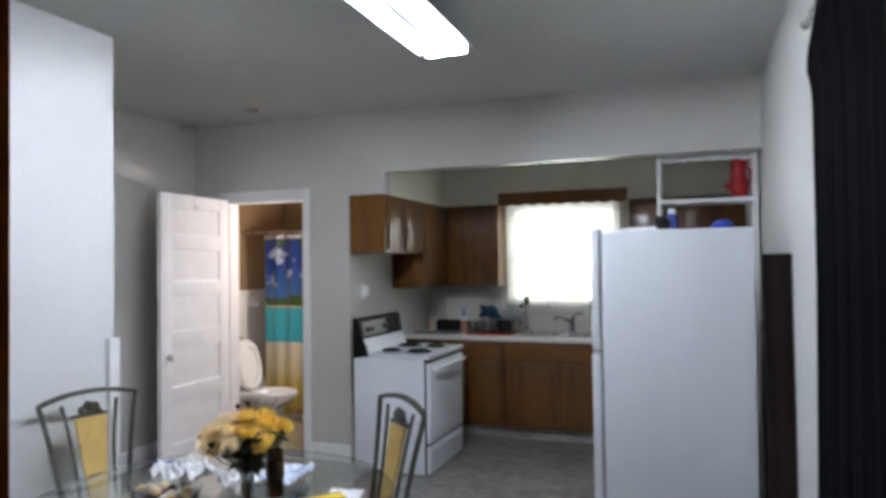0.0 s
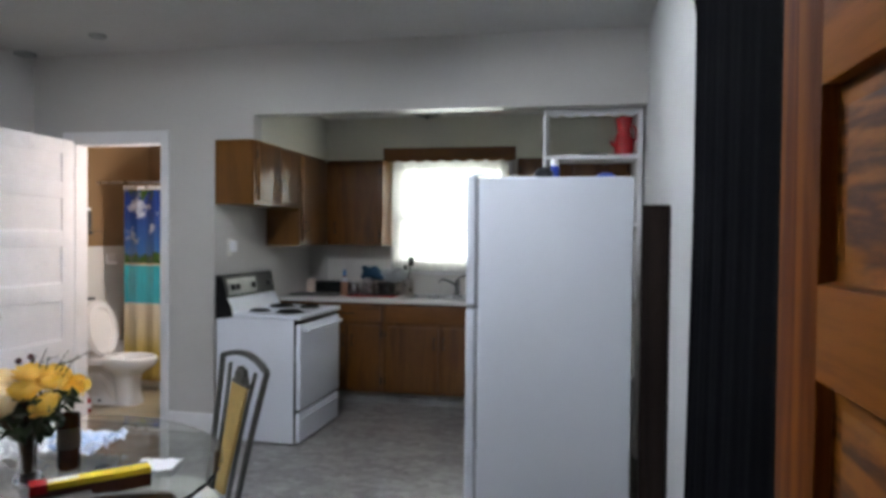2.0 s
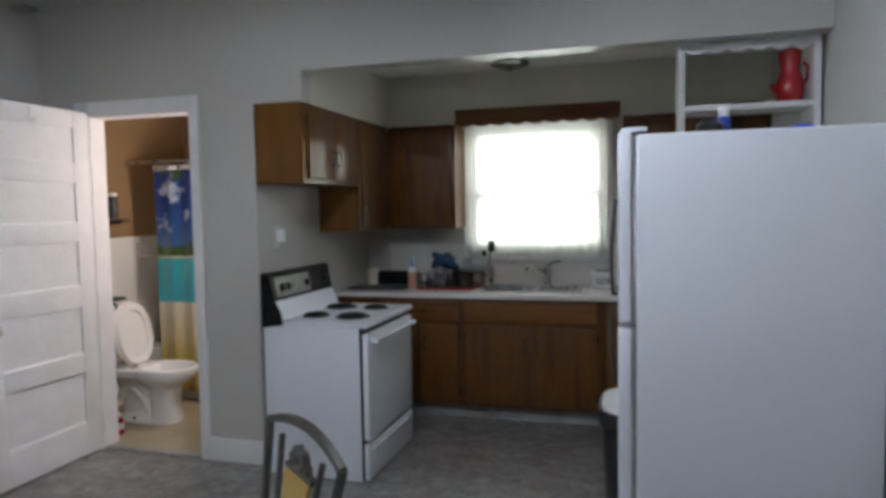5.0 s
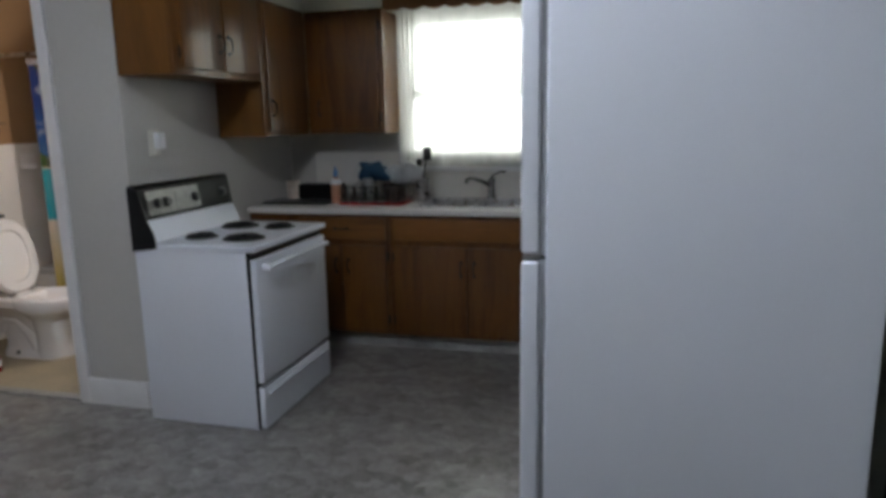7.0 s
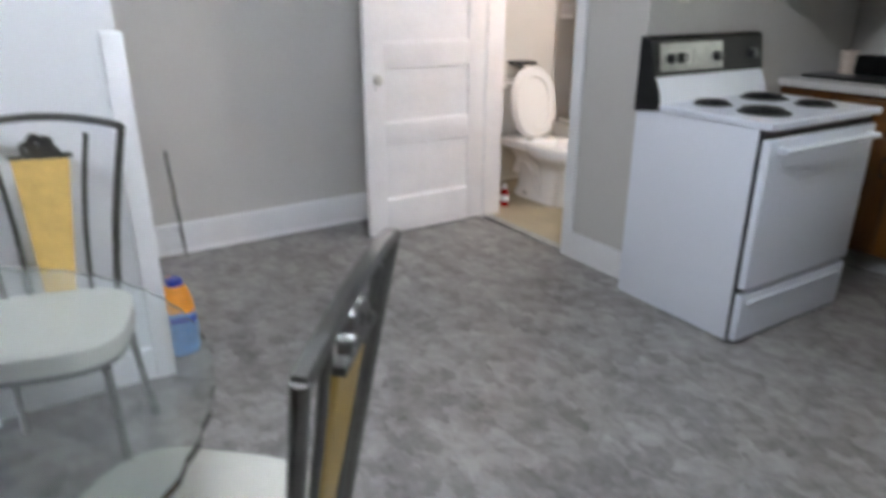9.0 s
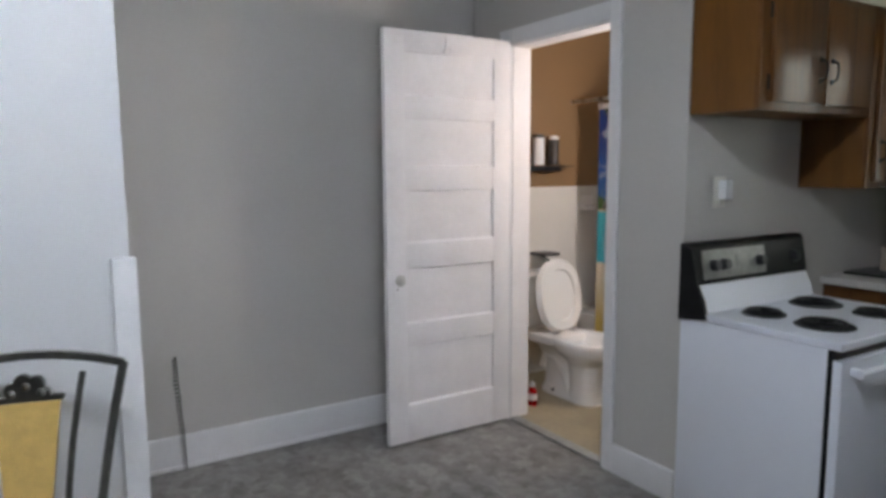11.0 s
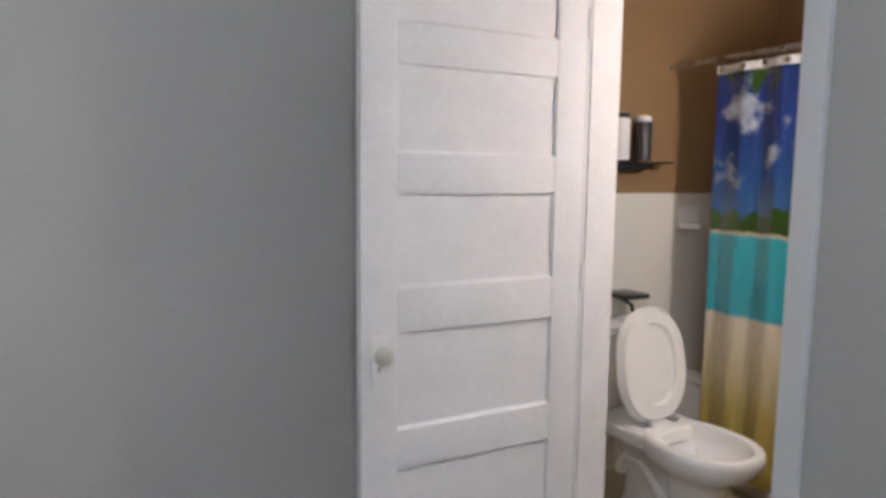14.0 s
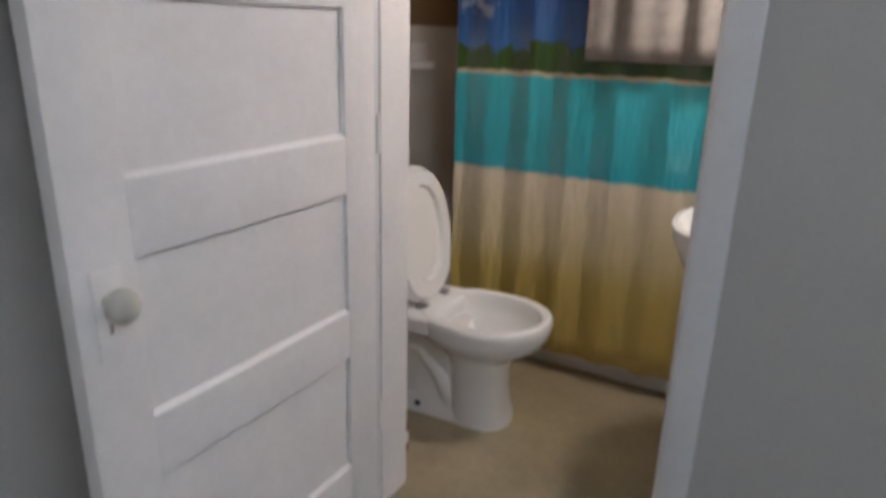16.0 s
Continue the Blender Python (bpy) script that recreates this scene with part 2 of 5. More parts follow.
def floor_vinyl():
    """Grey sheet vinyl: clouded patches with dark veins and pale flecks."""
    m = mat("floor_vinyl_grey", (0.30, 0.29, 0.27), 0.31, scale=7, vary=0.1, bump=0.04, fine=70)
    n, l = m.node_tree.nodes, m.node_tree.links
    b = n["Principled BSDF"]
    tc = n["Texture Coordinate"]
    big, mid, fine = (n.new("ShaderNodeTexNoise") for _ in range(3))
    for node, s, d, x in ((big, 3.6, 4, 0.3), (mid, 17.0, 5, 0.5), (fine, 60.0, 4, 0.3)):
        node.inputs["Scale"].default_value, node.inputs["Detail"].default_value, node.inputs["Distortion"].default_value = s, d, x
        l.new(tc.outputs["Object"], node.inputs["Vector"])
    a = n.new("ShaderNodeMath")
    a.operation, a.inputs[1].default_value = "MULTIPLY_ADD", 0.30
    a.inputs[2].default_value = 0.04
    l.new(big.outputs["Fac"], a.inputs[0])
    a2 = n.new("ShaderNodeMath")
    a2.operation, a2.inputs[1].default_value = "MULTIPLY_ADD", 0.45
    l.new(mid.outputs["Fac"], a2.inputs[0])
    l.new(a.outputs[0], a2.inputs[2])
    a3 = n.new("ShaderNodeMath")
    a3.operation, a3.inputs[1].default_value = "MULTIPLY_ADD", 0.19
    l.new(fine.outputs["Fac"], a3.inputs[0])
    l.new(a2.outputs[0], a3.inputs[2])
    vo, mp, wd = n.new("ShaderNodeTexVoronoi"), n.new("ShaderNodeMapping"), n.new("ShaderNodeMix")
    wd.data_type, wd.blend_type = "RGBA", "ADD"
    wd.inputs["Factor"].default_value = 0.13
    l.new(tc.outputs["Object"], wd.inputs["A"])
    l.new(mid.outputs["Color"], wd.inputs["B"])
    mp.inputs["Rotation"].default_value = (0, 0, 0.45)
    mp.inputs["Scale"].default_value = (10.0, 16.0, 1)
    l.new(wd.outputs["Result"], mp.inputs["Vector"])
    l.new(mp.outputs[0], vo.inputs["Vector"])
    vo.inputs["Scale"].default_value = 1.0
    sx = n.new("ShaderNodeSeparateXYZ")
    l.new(vo.outputs["Color"], sx.inputs[0])
    a4 = n.new("ShaderNodeMath")
    a4.operation, a4.inputs[1].default_value = "MULTIPLY_ADD", 0.16
    l.new(sx.outputs["X"], a4.inputs[0])
    l.new(a3.outputs[0], a4.inputs[2])
    a3 = n.new("ShaderNodeMath")
    a3.operation, a3.inputs[1].default_value = "SUBTRACT", 0.07
    l.new(a4.outputs[0], a3.inputs[0])
    r = n.new("ShaderNodeValToRGB")
    e = r.color_ramp.elements
    e[0].position, e[0].color = 0.34, (0.106, 0.098, 0.090, 1)
    e[1].position, e[1].color = 0.69, (0.318, 0.305, 0.292, 1)
    k = e.new(0.5)
    k.color = (0.194, 0.185, 0.176, 1)
    l.new(a3.outputs[0], r.inputs["Fac"])
    l.new(r.outputs["Color"], b.inputs["Base Color"])
    return m


def curtain_print():
    """Shower curtain printed with sky, treeline, sea and sand in bands by height."""
    m = bpy.data.materials.new("shower_curtain_beach_print")
    m.use_nodes = True
    n, l = m.node_tree.nodes, m.node_tree.links
    b = n["Principled BSDF"]
    tc, sp = n.new("ShaderNodeTexCoord"), n.new("ShaderNodeSeparateXYZ")
    l.new(tc.outputs["Object"], sp.inputs[0])
    no = n.new("ShaderNodeTexNoise")
    no.inputs["Scale"].default_value, no.inputs["Detail"].default_value = 26, 4
    l.new(tc.outputs["Object"], no.inputs["Vector"])
    w = n.new("ShaderNodeMath")
    w.operation, w.inputs[1].default_value = "MULTIPLY_ADD", 0.022
    l.new(no.outputs["Fac"], w.inputs[0])
    l.new(sp.outputs["Z"], w.inputs[2])
    d = n.new("ShaderNodeMath")
    d.operation, d.inputs[1].default_value = "DIVIDE", 2.0
    l.new(w.outputs[0], d.inputs[0])
    r = n.new("ShaderNodeValToRGB")
    r.color_ramp.interpolation = "LINEAR"
    e = r.color_ramp.elements
    bands = ((0.0, (0.58, 0.42, 0.10)), (0.20, (0.64, 0.49, 0.15)), (0.27, (0.70, 0.59, 0.34)), (0.398, (0.78, 0.70, 0.56)),
             (0.405, (0.03, 0.40, 0.50)), (0.572, (0.04, 0.44, 0.53)), (0.578, (0.70, 0.62, 0.40)), (0.584, (0.05, 0.12, 0.03)),
             (0.606, (0.03, 0.09, 0.06)), (0.625, (0.03, 0.13, 0.36)), (0.80, (0.012, 0.045, 0.24)), (1.0, (0.010, 0.04, 0.18)))
    e[0].position, e[0].color = bands[0][0], (*bands[0][1], 1)
    e[1].position, e[1].color = bands[-1][0], (*bands[-1][1], 1)
    for p, c in bands[1:-1]:
        e.new(p).color = (*c, 1)
    l.new(d.outputs[0], r.inputs["Fac"])
    cl = n.new("ShaderNodeTexNoise")
    cl.inputs["Scale"].default_value, cl.inputs["Detail"].default_value = 7, 6
    l.new(tc.outputs["Object"], cl.inputs["Vector"])
    cr = n.new("ShaderNodeMapRange")
    cr.inputs["From Min"].default_value, cr.inputs["From Max"].default_value = 0.54, 0.66
    l.new(cl.outputs["Fac"], cr.inputs["Value"])
    hi = n.new("ShaderNodeMapRange")
    hi.inputs["From Min"].default_value, hi.inputs["From Max"].default_value = 1.31, 1.36
    hi.clamp = True
    l.new(sp.outputs["Z"], hi.inputs["Value"])
    mu = n.new("ShaderNodeMath")
    mu.operation = "MULTIPLY"
    l.new(cr.outputs[0], mu.inputs[0])
    l.new(hi.outputs[0], mu.inputs[1])
    mix = n.new("ShaderNodeMix")
    mix.data_type = "RGBA"
    l.new(mu.outputs[0], mix.inputs["Factor"])
    l.new(r.outputs["Color"], mix.inputs["A"])
    mix.inputs["B"].default_value = (0.50, 0.60, 0.74, 1)
    # dark green fronds near the top and bushes over the shoreline
    fr_, fm = n.new("ShaderNodeTexNoise"), n.new("ShaderNodeMapping")
    fm.inputs["Scale"].default_value = (9, 9, 5)
    fr_.inputs["Scale"].default_value, fr_.inputs["Detail"].default_value, fr_.inputs["Distortion"].default_value = 1.0, 5, 1.2
    l.new(tc.outputs["Object"], fm.inputs["Vector"])
    l.new(fm.outputs[0], fr_.inputs["Vector"])
    band = n.new("ShaderNodeValToRGB")
    be = band.color_ramp.elements
    be[0].position, be[0].color = 0.575, (0, 0, 0, 1)
    be[1].position, be[1].color = 0.93, (0.62, 0.62, 0.62, 1)
    for p, v in ((0.585, 0.75), (0.62, 0.55), (0.665, 0.0), (0.80, 0.0), (0.87, 0.45)):
        be.new(p).color = (v, v, v, 1)
    l.new(d.outputs[0], band.inputs["Fac"])
    ad = n.new("ShaderNodeMath")
    ad.operation = "ADD"
    l.new(fr_.outputs["Fac"], ad.inputs[0])
    l.new(band.outputs["Color"], ad.inputs[1])
    gm = n.new("ShaderNodeMapRange")
    gm.inputs["From Min"].default_value, gm.inputs["From Max"].default_value = 0.98, 1.06
    l.new(ad.outputs[0], gm.inputs["Value"])
    green = n.new("ShaderNodeMix")
    green.data_type = "RGBA"
    l.new(gm.outputs[0], green.inputs["Factor"])
    l.new(mix.outputs["Result"], green.inputs["A"])
    green.inputs["B"].default_value = (0.03, 0.085, 0.015, 1)
    l.new(green.outputs["Result"], b.inputs["Base Color"])
    b.inputs["Roughness"].default_value, b.inputs["Coat Weight"].default_value = 0.22, 0.9
    bp = n.new("ShaderNodeBump")
    bp.inputs["Strength"].default_value, bp.inputs["Distance"].default_value = 0.75, 0.02
    cw = n.new("ShaderNodeTexNoise")
    cw.inputs["Scale"].default_value, cw.inputs["Detail"].default_value = 11, 3
    cm = n.new("ShaderNodeMapping")
    cm.inputs["Scale"].default_value = (2.6, 2.6, 0.55)
    l.new(tc.outputs["Object"], cm.inputs["Vector"])
    l.new(cm.outputs[0], cw.inputs["Vector"])
    l.new(cw.outputs["Fac"], bp.inputs["Height"])
    l.new(bp.outputs[0], b.inputs["Normal"])
    return m


def outdoors():
    """Bright overexposed garden: pale sky with washed-out foliage."""
    m = bpy.data.materials.new("outdoor_brightness")
    m.use_nodes = True
    n, l = m.node_tree.nodes, m.node_tree.links
    b = n["Principled BSDF"]
    tc, no = n.new("ShaderNodeTexCoord"), n.new("ShaderNodeTexNoise")
    no.inputs["Scale"].default_value, no.inputs["Detail"].default_value = 1.3, 7
    l.new(tc.outputs["Object"], no.inputs["Vector"])
    r = n.new("ShaderNodeValToRGB")
    r.color_ramp.elements[0].position, r.color_ramp.elements[1].position = 0.38, 0.54
    r.color_ramp.elements[0].color, r.color_ramp.elements[1].color = (0.17, 0.235, 0.12, 1), (0.97, 1.0, 0.97, 1)
    l.new(no.outputs["Fac"], r.inputs["Fac"])
    l.new(r.outputs["Color"], b.inputs["Emission Color"])
    b.inputs["Base Color"].default_value = (0, 0, 0, 1)
    b.inputs["Emission Strength"].default_value = 6.0
    return m


def sheer():
    """Thin net: part clear, part glowing with the light behind it."""
    m = bpy.data.materials.new("sheer_net_white")
    m.use_nodes = True
    n, l = m.node_tree.nodes, m.node_tree.links
    tr, tl, mx, no = n.new("ShaderNodeBsdfTransparent"), n.new("ShaderNodeBsdfTranslucent"), n.new("ShaderNodeMixShader"), n.new("ShaderNodeTexNoise")
    tl.inputs["Color"].default_value = (0.95, 0.95, 0.94, 1)
    no.inputs["Scale"].default_value = 300
    mr = n.new("ShaderNodeMapRange")
    mr.inputs["To Min"].default_value, mr.inputs["To Max"].default_value = 0.45, 0.7
    l.new(no.outputs["Fac"], mr.inputs["Value"])
    l.new(mr.outputs[0], mx.inputs["Fac"])
    l.new(tr.outputs[0], mx.inputs[1])
    l.new(tl.outputs[0], mx.inputs[2])
    l.new(mx.outputs[0], n["Material Output"].inputs["Surface"])
    return m


NET = sheer()
FLOOR = floor_vinyl()
CURTAIN = curtain_print()
OUT = outdoors()

# ---- mesh helpers ----


def box(bm, x0, x1, y0, y1, z0, z1, bevel=0.0, seg=2):
    g = bmesh.ops.create_cube(bm, size=1.0, matrix=Matrix.Translation(((x0 + x1) / 2, (y0 + y1) / 2, (z0 + z1) / 2)) @ Matrix.Diagonal((abs(x1 - x0), abs(y1 - y0), abs(z1 - z0), 1)))
    if bevel:
        edges = list({e for v in g["verts"] for e in v.link_edges})
        bmesh.ops.bevel(bm, geom=edges, offset=bevel, segments=seg, affect="EDGES", profile=0.6)
    return bm


def B(*a, **k):
    return box(bmesh.new(), *a, **k)


def rod(bm, p0, p1, r0, r1=None, seg=16):
    p0, p1 = Vector(p0), Vector(p1)
    d = p1 - p0
    m = Matrix.Translation((p0 + p1) / 2) @ d.to_track_quat("Z", "Y").to_matrix().to_4x4()
    bmesh.ops.create_cone(bm, cap_ends=True, segments=seg, radius1=r0, radius2=r0 if r1 is None else r1, depth=d.length, matrix=m)
    return bm


def ball(bm, c, r, sx=1, sy=1, sz=1, seg=14):
    bmesh.ops.create_uvsphere(bm, u_segments=seg, v_segments=max(6, seg * 2 // 3), radius=r, matrix=Matrix.Translation(c) @ Matrix.Diagonal((sx, sy, sz, 1)))
    return bm


def tube(bm, pts, r, seg=10):
    """A round bar along a line of points."""
    pts = [Vector(p) for p in pts]
    rings = []
    ref = None
    for i, p in enumerate(pts):
        d = (pts[min(i + 1, len(pts) - 1)] - pts[max(i - 1, 0)]).normalized()
        if ref is None:
            ref = d.orthogonal().normalized()
        ref = (ref - d * ref.dot(d)).normalized()
        o = d.cross(ref)
        rr = r[i] if isinstance(r, (list, tuple)) else r
        rings.append([bm.verts.new(p + (ref * math.cos(2 * math.pi * k / seg) + o * math.sin(2 * math.pi * k / seg)) * rr) for k in range(seg)])
    for a, b in zip(rings, rings[1:]):
        for k in range(seg):
            bm.faces.new((a[k], a[(k + 1) % seg], b[(k + 1) % seg], b[k]))
    bm.faces.new(rings[0][::-1])
    bm.faces.new(rings[-1])
    return bm


def lathe(bm, prof, seg=24, c=(0, 0, 0), sx=1.0, sy=1.0):
    """A turned shape from (radius, height) pairs; ends close where the radius is small."""
    rings = [[bm.verts.new((c[0] + r * sx * math.cos(2 * math.pi * k / seg), c[1] + r * sy * math.sin(2 * math.pi * k / seg), c[2] + z)) for k in range(seg)] for r, z in prof]
    for a, b in zip(rings, rings[1:]):
        for k in range(seg):
            bm.faces.new((a[k], a[(k + 1) % seg], b[(k + 1) % seg], b[k]))
    bm.faces.new(rings[0][::-1])
    bm.faces.new(rings[-1])
    return bm


def prism(bm, outline, z0, z1, axis="z"):
    """An outline of (a, b) pairs, drawn out from z0 to z1 along one axis."""
    def at(a, b, c):
        return {"z": (a, b, c), "y": (a, c, b), "x": (c, a, b)}[axis]
    lo, hi = [bm.verts.new(at(a, b, z0)) for a, b in outline], [bm.verts.new(at(a, b, z1)) for a, b in outline]
    n = len(outline)
    for k in range(n):
        bm.faces.new((lo[k], lo[(k + 1) % n], hi[(k + 1) % n], hi[k]))
    bm.faces.new(lo[::-1])
    bm.faces.new(hi)
    return bm


def to_object(name, bm, material):
    bmesh.ops.recalc_face_normals(bm, faces=bm.faces[:])
    me = bpy.data.meshes.new(name)
    bm.to_mesh(me)
    bm.free()
    me.materials.append(material)
    me.polygons.foreach_set("use_smooth", [True] * len(me.polygons))
    me.set_sharp_from_angle(angle=radians(32))
    return new(name, me)


def part(name, bm, material, parent, label=""):
    ob = to_object(name, bm, material)
    ob.parent = parent
    if label:
        ob["label"] = label
    return ob


def thing(name, m, label, category, group=""):
    ob = new(name)
    ob.empty_display_size = 0.1
    ob.matrix_world = m
    return tagged(ob, label, category, group)


def structure(name, bm, material, label="", category=""):
    return tagged(to_object(name, bm, material), label, category, kind="structure")


def solo(name, bm, material, label, category, m=None):
    ob = to_object(name, bm, material)
    if m is not None:
        ob.matrix_world = m
    return tagged(ob, label, category)


# ---- structure ----
XR, XL, XN = 0.40, -4.06, -2.82          # right wall, far left wall, near left wall
YB, YK, YE = 6.26, 7.95, 1.95            # partition, kitchen back wall, entrance wall
H, HK = 2.74, 2.46                       # ceilings of dining room and kitchen
XK = -2.55                               # kitchen's left wall

structure("floor", B(-4.3, 0.6, -3.0, 8.05, -0.1, 0.0), FLOOR, "grey mottled sheet vinyl floor", "floor")
structure("bathroom_floor", B(-4.5, -2.70, 6.30, 8.05, 0.002, 0.008), BATH_FLOOR, "tan vinyl bathroom floor", "floor")
structure("threshold", B(-3.688, -2.972, 6.25, 6.31, 0.002, 0.014, bevel=0.004), KICK, "grey metal threshold strip in the bathroom doorway", "threshold")
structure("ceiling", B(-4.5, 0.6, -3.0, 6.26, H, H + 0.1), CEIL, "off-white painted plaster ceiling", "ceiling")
structure("kitchen_ceiling", B(XK, XR, 6.38, YK, HK, HK + 0.1), KITCHEN_CEIL_LIT, "kitchen ceiling below the dining room ceiling, whitened for window light", "ceiling")
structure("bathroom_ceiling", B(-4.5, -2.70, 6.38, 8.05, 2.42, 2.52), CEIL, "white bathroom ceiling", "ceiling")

bm = B(XR, XR + 0.15, -3.0, 2.85, 0, H)
box(bm, XR, XR + 0.15, 3.95, 8.1, 0, H)
box(bm, XR, XR + 0.15, 2.85, 3.95, 0, 0.85)
box(bm, XR, XR + 0.15, 2.85, 3.95, 2.15, H)
structure("wall_right", bm, WALL_RIGHT, "pale painted wall beside the refrigerator", "wall")
structure("wall_far_left", B(XL - 0.12, XL, 4.2, YB, 0, H), WALL, "greige painted wall behind the open white door", "wall")
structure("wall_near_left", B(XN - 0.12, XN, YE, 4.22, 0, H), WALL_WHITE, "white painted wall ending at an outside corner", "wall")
structure("wall_passage", B(XL - 0.12, XN - 0.12, 4.1, 4.2, 0, H), WALL, "greige painted return wall", "wall")
# partition with the bathroom doorway, and the header over the kitchen opening
bm = B(XL - 0.12, -3.705, YB, YB + 0.12, 0, H)
box(bm, -2.955, XK, YB, YB + 0.12, 0, H)
box(bm, -3.705, -2.955, YB, YB + 0.12, 2.09, H)
box(bm, -2.25, XR, YB, YB + 0.12, 2.27, H)
box(bm, XK, -2.25, YB, YB + 0.12, 2.095, H)
structure("wall_partition", bm, WALL, "greige painted wall with bathroom doorway and kitchen header", "wall")
SATIN = mat("header_satin_paint", (0.62, 0.61, 0.57), 0.24, scale=3, vary=0.04, bump=0.05, fine=40)
structure("trim_header", B(-2.25, XR, YB + 0.001, YB + 0.119, 2.263, 2.27), SATIN, "satin painted underside of the kitchen header", "trim")
structure("wall_kitchen_left", B(XK - 0.12, XK, YB + 0.12, 8.1, 0, H), WALL, "greige kitchen wall behind the stove", "wall")
WX0, WX1, WZ0, WZ1 = -1.69, -0.68, 1.10, 2.08
bm = B(XK, WX0, YK, YK + 0.15, 0, H)
box(bm, WX1, XR, YK, YK + 0.15, 0, H)
box(bm, WX0, WX1, YK, YK + 0.15, 0, WZ0)
box(bm, WX0, WX1, YK, YK + 0.15, WZ1, H)
structure("wall_kitchen_back", bm, WALL, "greige kitchen wall around the window", "wall")
# soffits paler and greener than WALL: the window's light is in their colour
SOFF_LIT = mat("soffit_paint_lit", (0.66, 0.65, 0.56), 0.6, scale=1.5, vary=0.03, bump=0.05, fine=110)
structure("soffit_left", B(XK, -2.25, YB + 0.12, 7.63, 2.095, H - 0.25), SOFF_LIT, "pale greenish soffit above the upper cabinets, window light put into its paint", "soffit")
structure("soffit_back", box(box(B(XK, XR, 7.63, YK, 2.1975, HK), XK, -1.722, 7.63, YK, 2.095, 2.1975), -0.548, XR, 7.63, YK, 2.095, 2.1975), SOFF_LIT, "pale soffit above the window valance, window light put into its paint", "soffit")
# bathroom shell
structure("bath_wall_left", B(-4.42, -4.30, 6.38, 8.05, 1.30, 2.5), TAN, "tan painted bathroom wall", "wall")
structure("bath_wall_right", B(-2.75, XK - 0.12, 6.38, 8.05, 0, 2.5), TAN, "tan painted bathroom wall beside the sink", "wall")
structure("bath_wall_back", B(-4.42, -2.75, 7.98, 8.1, 0, 2.5), TAN, "tan painted bathroom wall behind the tub", "wall")
structure("bath_wall_front", B(-4.42, -3.79, YB + 0.121, YB + 0.13, 0, 2.5), TAN, "tan painted bathroom wall beside the doorway", "wall")
TILE = mat("wainscot_white", (0.74, 0.72, 0.68), 0.22, scale=4, vary=0.02, bump=0.01)
structure("bath_wainscot", B(-4.42, -4.292, 6.38, 8.05, 0, 1.30, bevel=0.004), TILE, "white glossy wainscot panel with a top edge", "wainscot")
# entrance wall and the front room behind the camera
bm = B(-4.5, -0.561, YE - 0.13, YE, 0, H)
box(bm, 0.33, 0.6, YE - 0.13, YE, 0, H)
box(bm, -0.561, 0.33, YE - 0.13, YE, 2.12, H)
structure("wall_entrance", bm, WALL, "greige wall with the entrance doorway", "wall")
bm = B(-4.5, 0.6, -3.1, -3.0, 0, H)
box(bm, -4.5, -4.38, -3.0, YE - 0.13, 0, H)
structure("wall_front_room", bm, WALL, "plain greige front room walls", "wall")

# baseboards
bm = B(XL, XL + 0.02, 4.2, 5.95, 0, 0.165, bevel=0.006)
box(bm, XL, XL + 0.03, 4.2, 5.95, 0, 0.02, bevel=0.005)
structure("baseboard", bm, TRIM, "tall white painted baseboard", "baseboard")
structure("baseboard.001", B(-2.905, XK, YB - 0.022, YB, 0, 0.14, bevel=0.006), TRIM, "white baseboard between door casing and stove", "baseboard")
structure("baseboard.002", B(XN, XN + 0.018, YE, 4.2, 0, 0.12, bevel=0.005), TRIM, "white baseboard on the near wall", "baseboard")
structure("corner_guard", B(XN - 0.002, XN + 0.03, 4.17, 4.235, 0, 1.19, bevel=0.006), TRIM, "white wooden corner guard board", "trim")

# passage door casing on the return wall
bm = B(-3.98, -3.88, 4.2, 4.225, 0, 2.15, bevel=0.008)
box(bm, -3.02, -2.94, 4.2, 4.225, 0, 2.15, bevel=0.008)
box(bm, -3.98, -2.94, 4.2, 4.225, 2.15, 2.24, bevel=0.008)
structure("trim_passage", bm, TRIM, "white door casing on the return wall", "trim")
structure("door_passage", B(-3.88, -3.02, 4.2, 4.212, 0.01, 2.15), DOOR_WHITE, "closed white passage door", "door")

# bathroom door casing and jambs
bm = B(-3.785, -3.692, YB - 0.022, YB, 0, 2.167, bevel=0.008)
box(bm, -2.968, -2.905, YB - 0.022, YB, 0, 2.167, bevel=0.008)
box(bm, -3.692, -2.968, YB - 0.02, YB, 2.082, 2.167, bevel=0.008)
structure("trim_bath_door", bm, TRIM, "white painted casing round the bathroom doorway", "trim")
bm = B(-3.705, -3.688, YB, YB + 0.12, 0, 2.09)
box(bm, -2.972, -2.955, YB, YB + 0.12, 0, 2.09)
box(bm, -3.688, -2.972, YB, YB + 0.12, 2.075, 2.09)
box(bm, -2.984, -2.972, YB + 0.045, YB + 0.075, 0, 2.075, bevel=0.002)
structure("jamb_bath_door", bm, DOOR_WHITE, "white door jamb with stop strips", "jamb")
# entrance casing
bm = B(-0.561, -0.536, YE - 0.135, YE + 0.004, 0, 2.10, bevel=0.003)
box(bm, 0.305, 0.33, YE - 0.135, YE + 0.004, 0, 2.10, bevel=0.003)
box(bm, -0.561, 0.33, YE - 0.135, YE + 0.004, 2.10, 2.12, bevel=0.003)
structure("jamb_entrance", bm, DOOR_WOOD_V, "varnished brown wooden entrance jamb", "jamb")
structure("trim_entrance", B(-0.66, -0.561, YE, YE + 0.02, 0, 2.2, bevel=0.006), DOOR_WOOD_V, "varnished brown wooden casing", "trim")

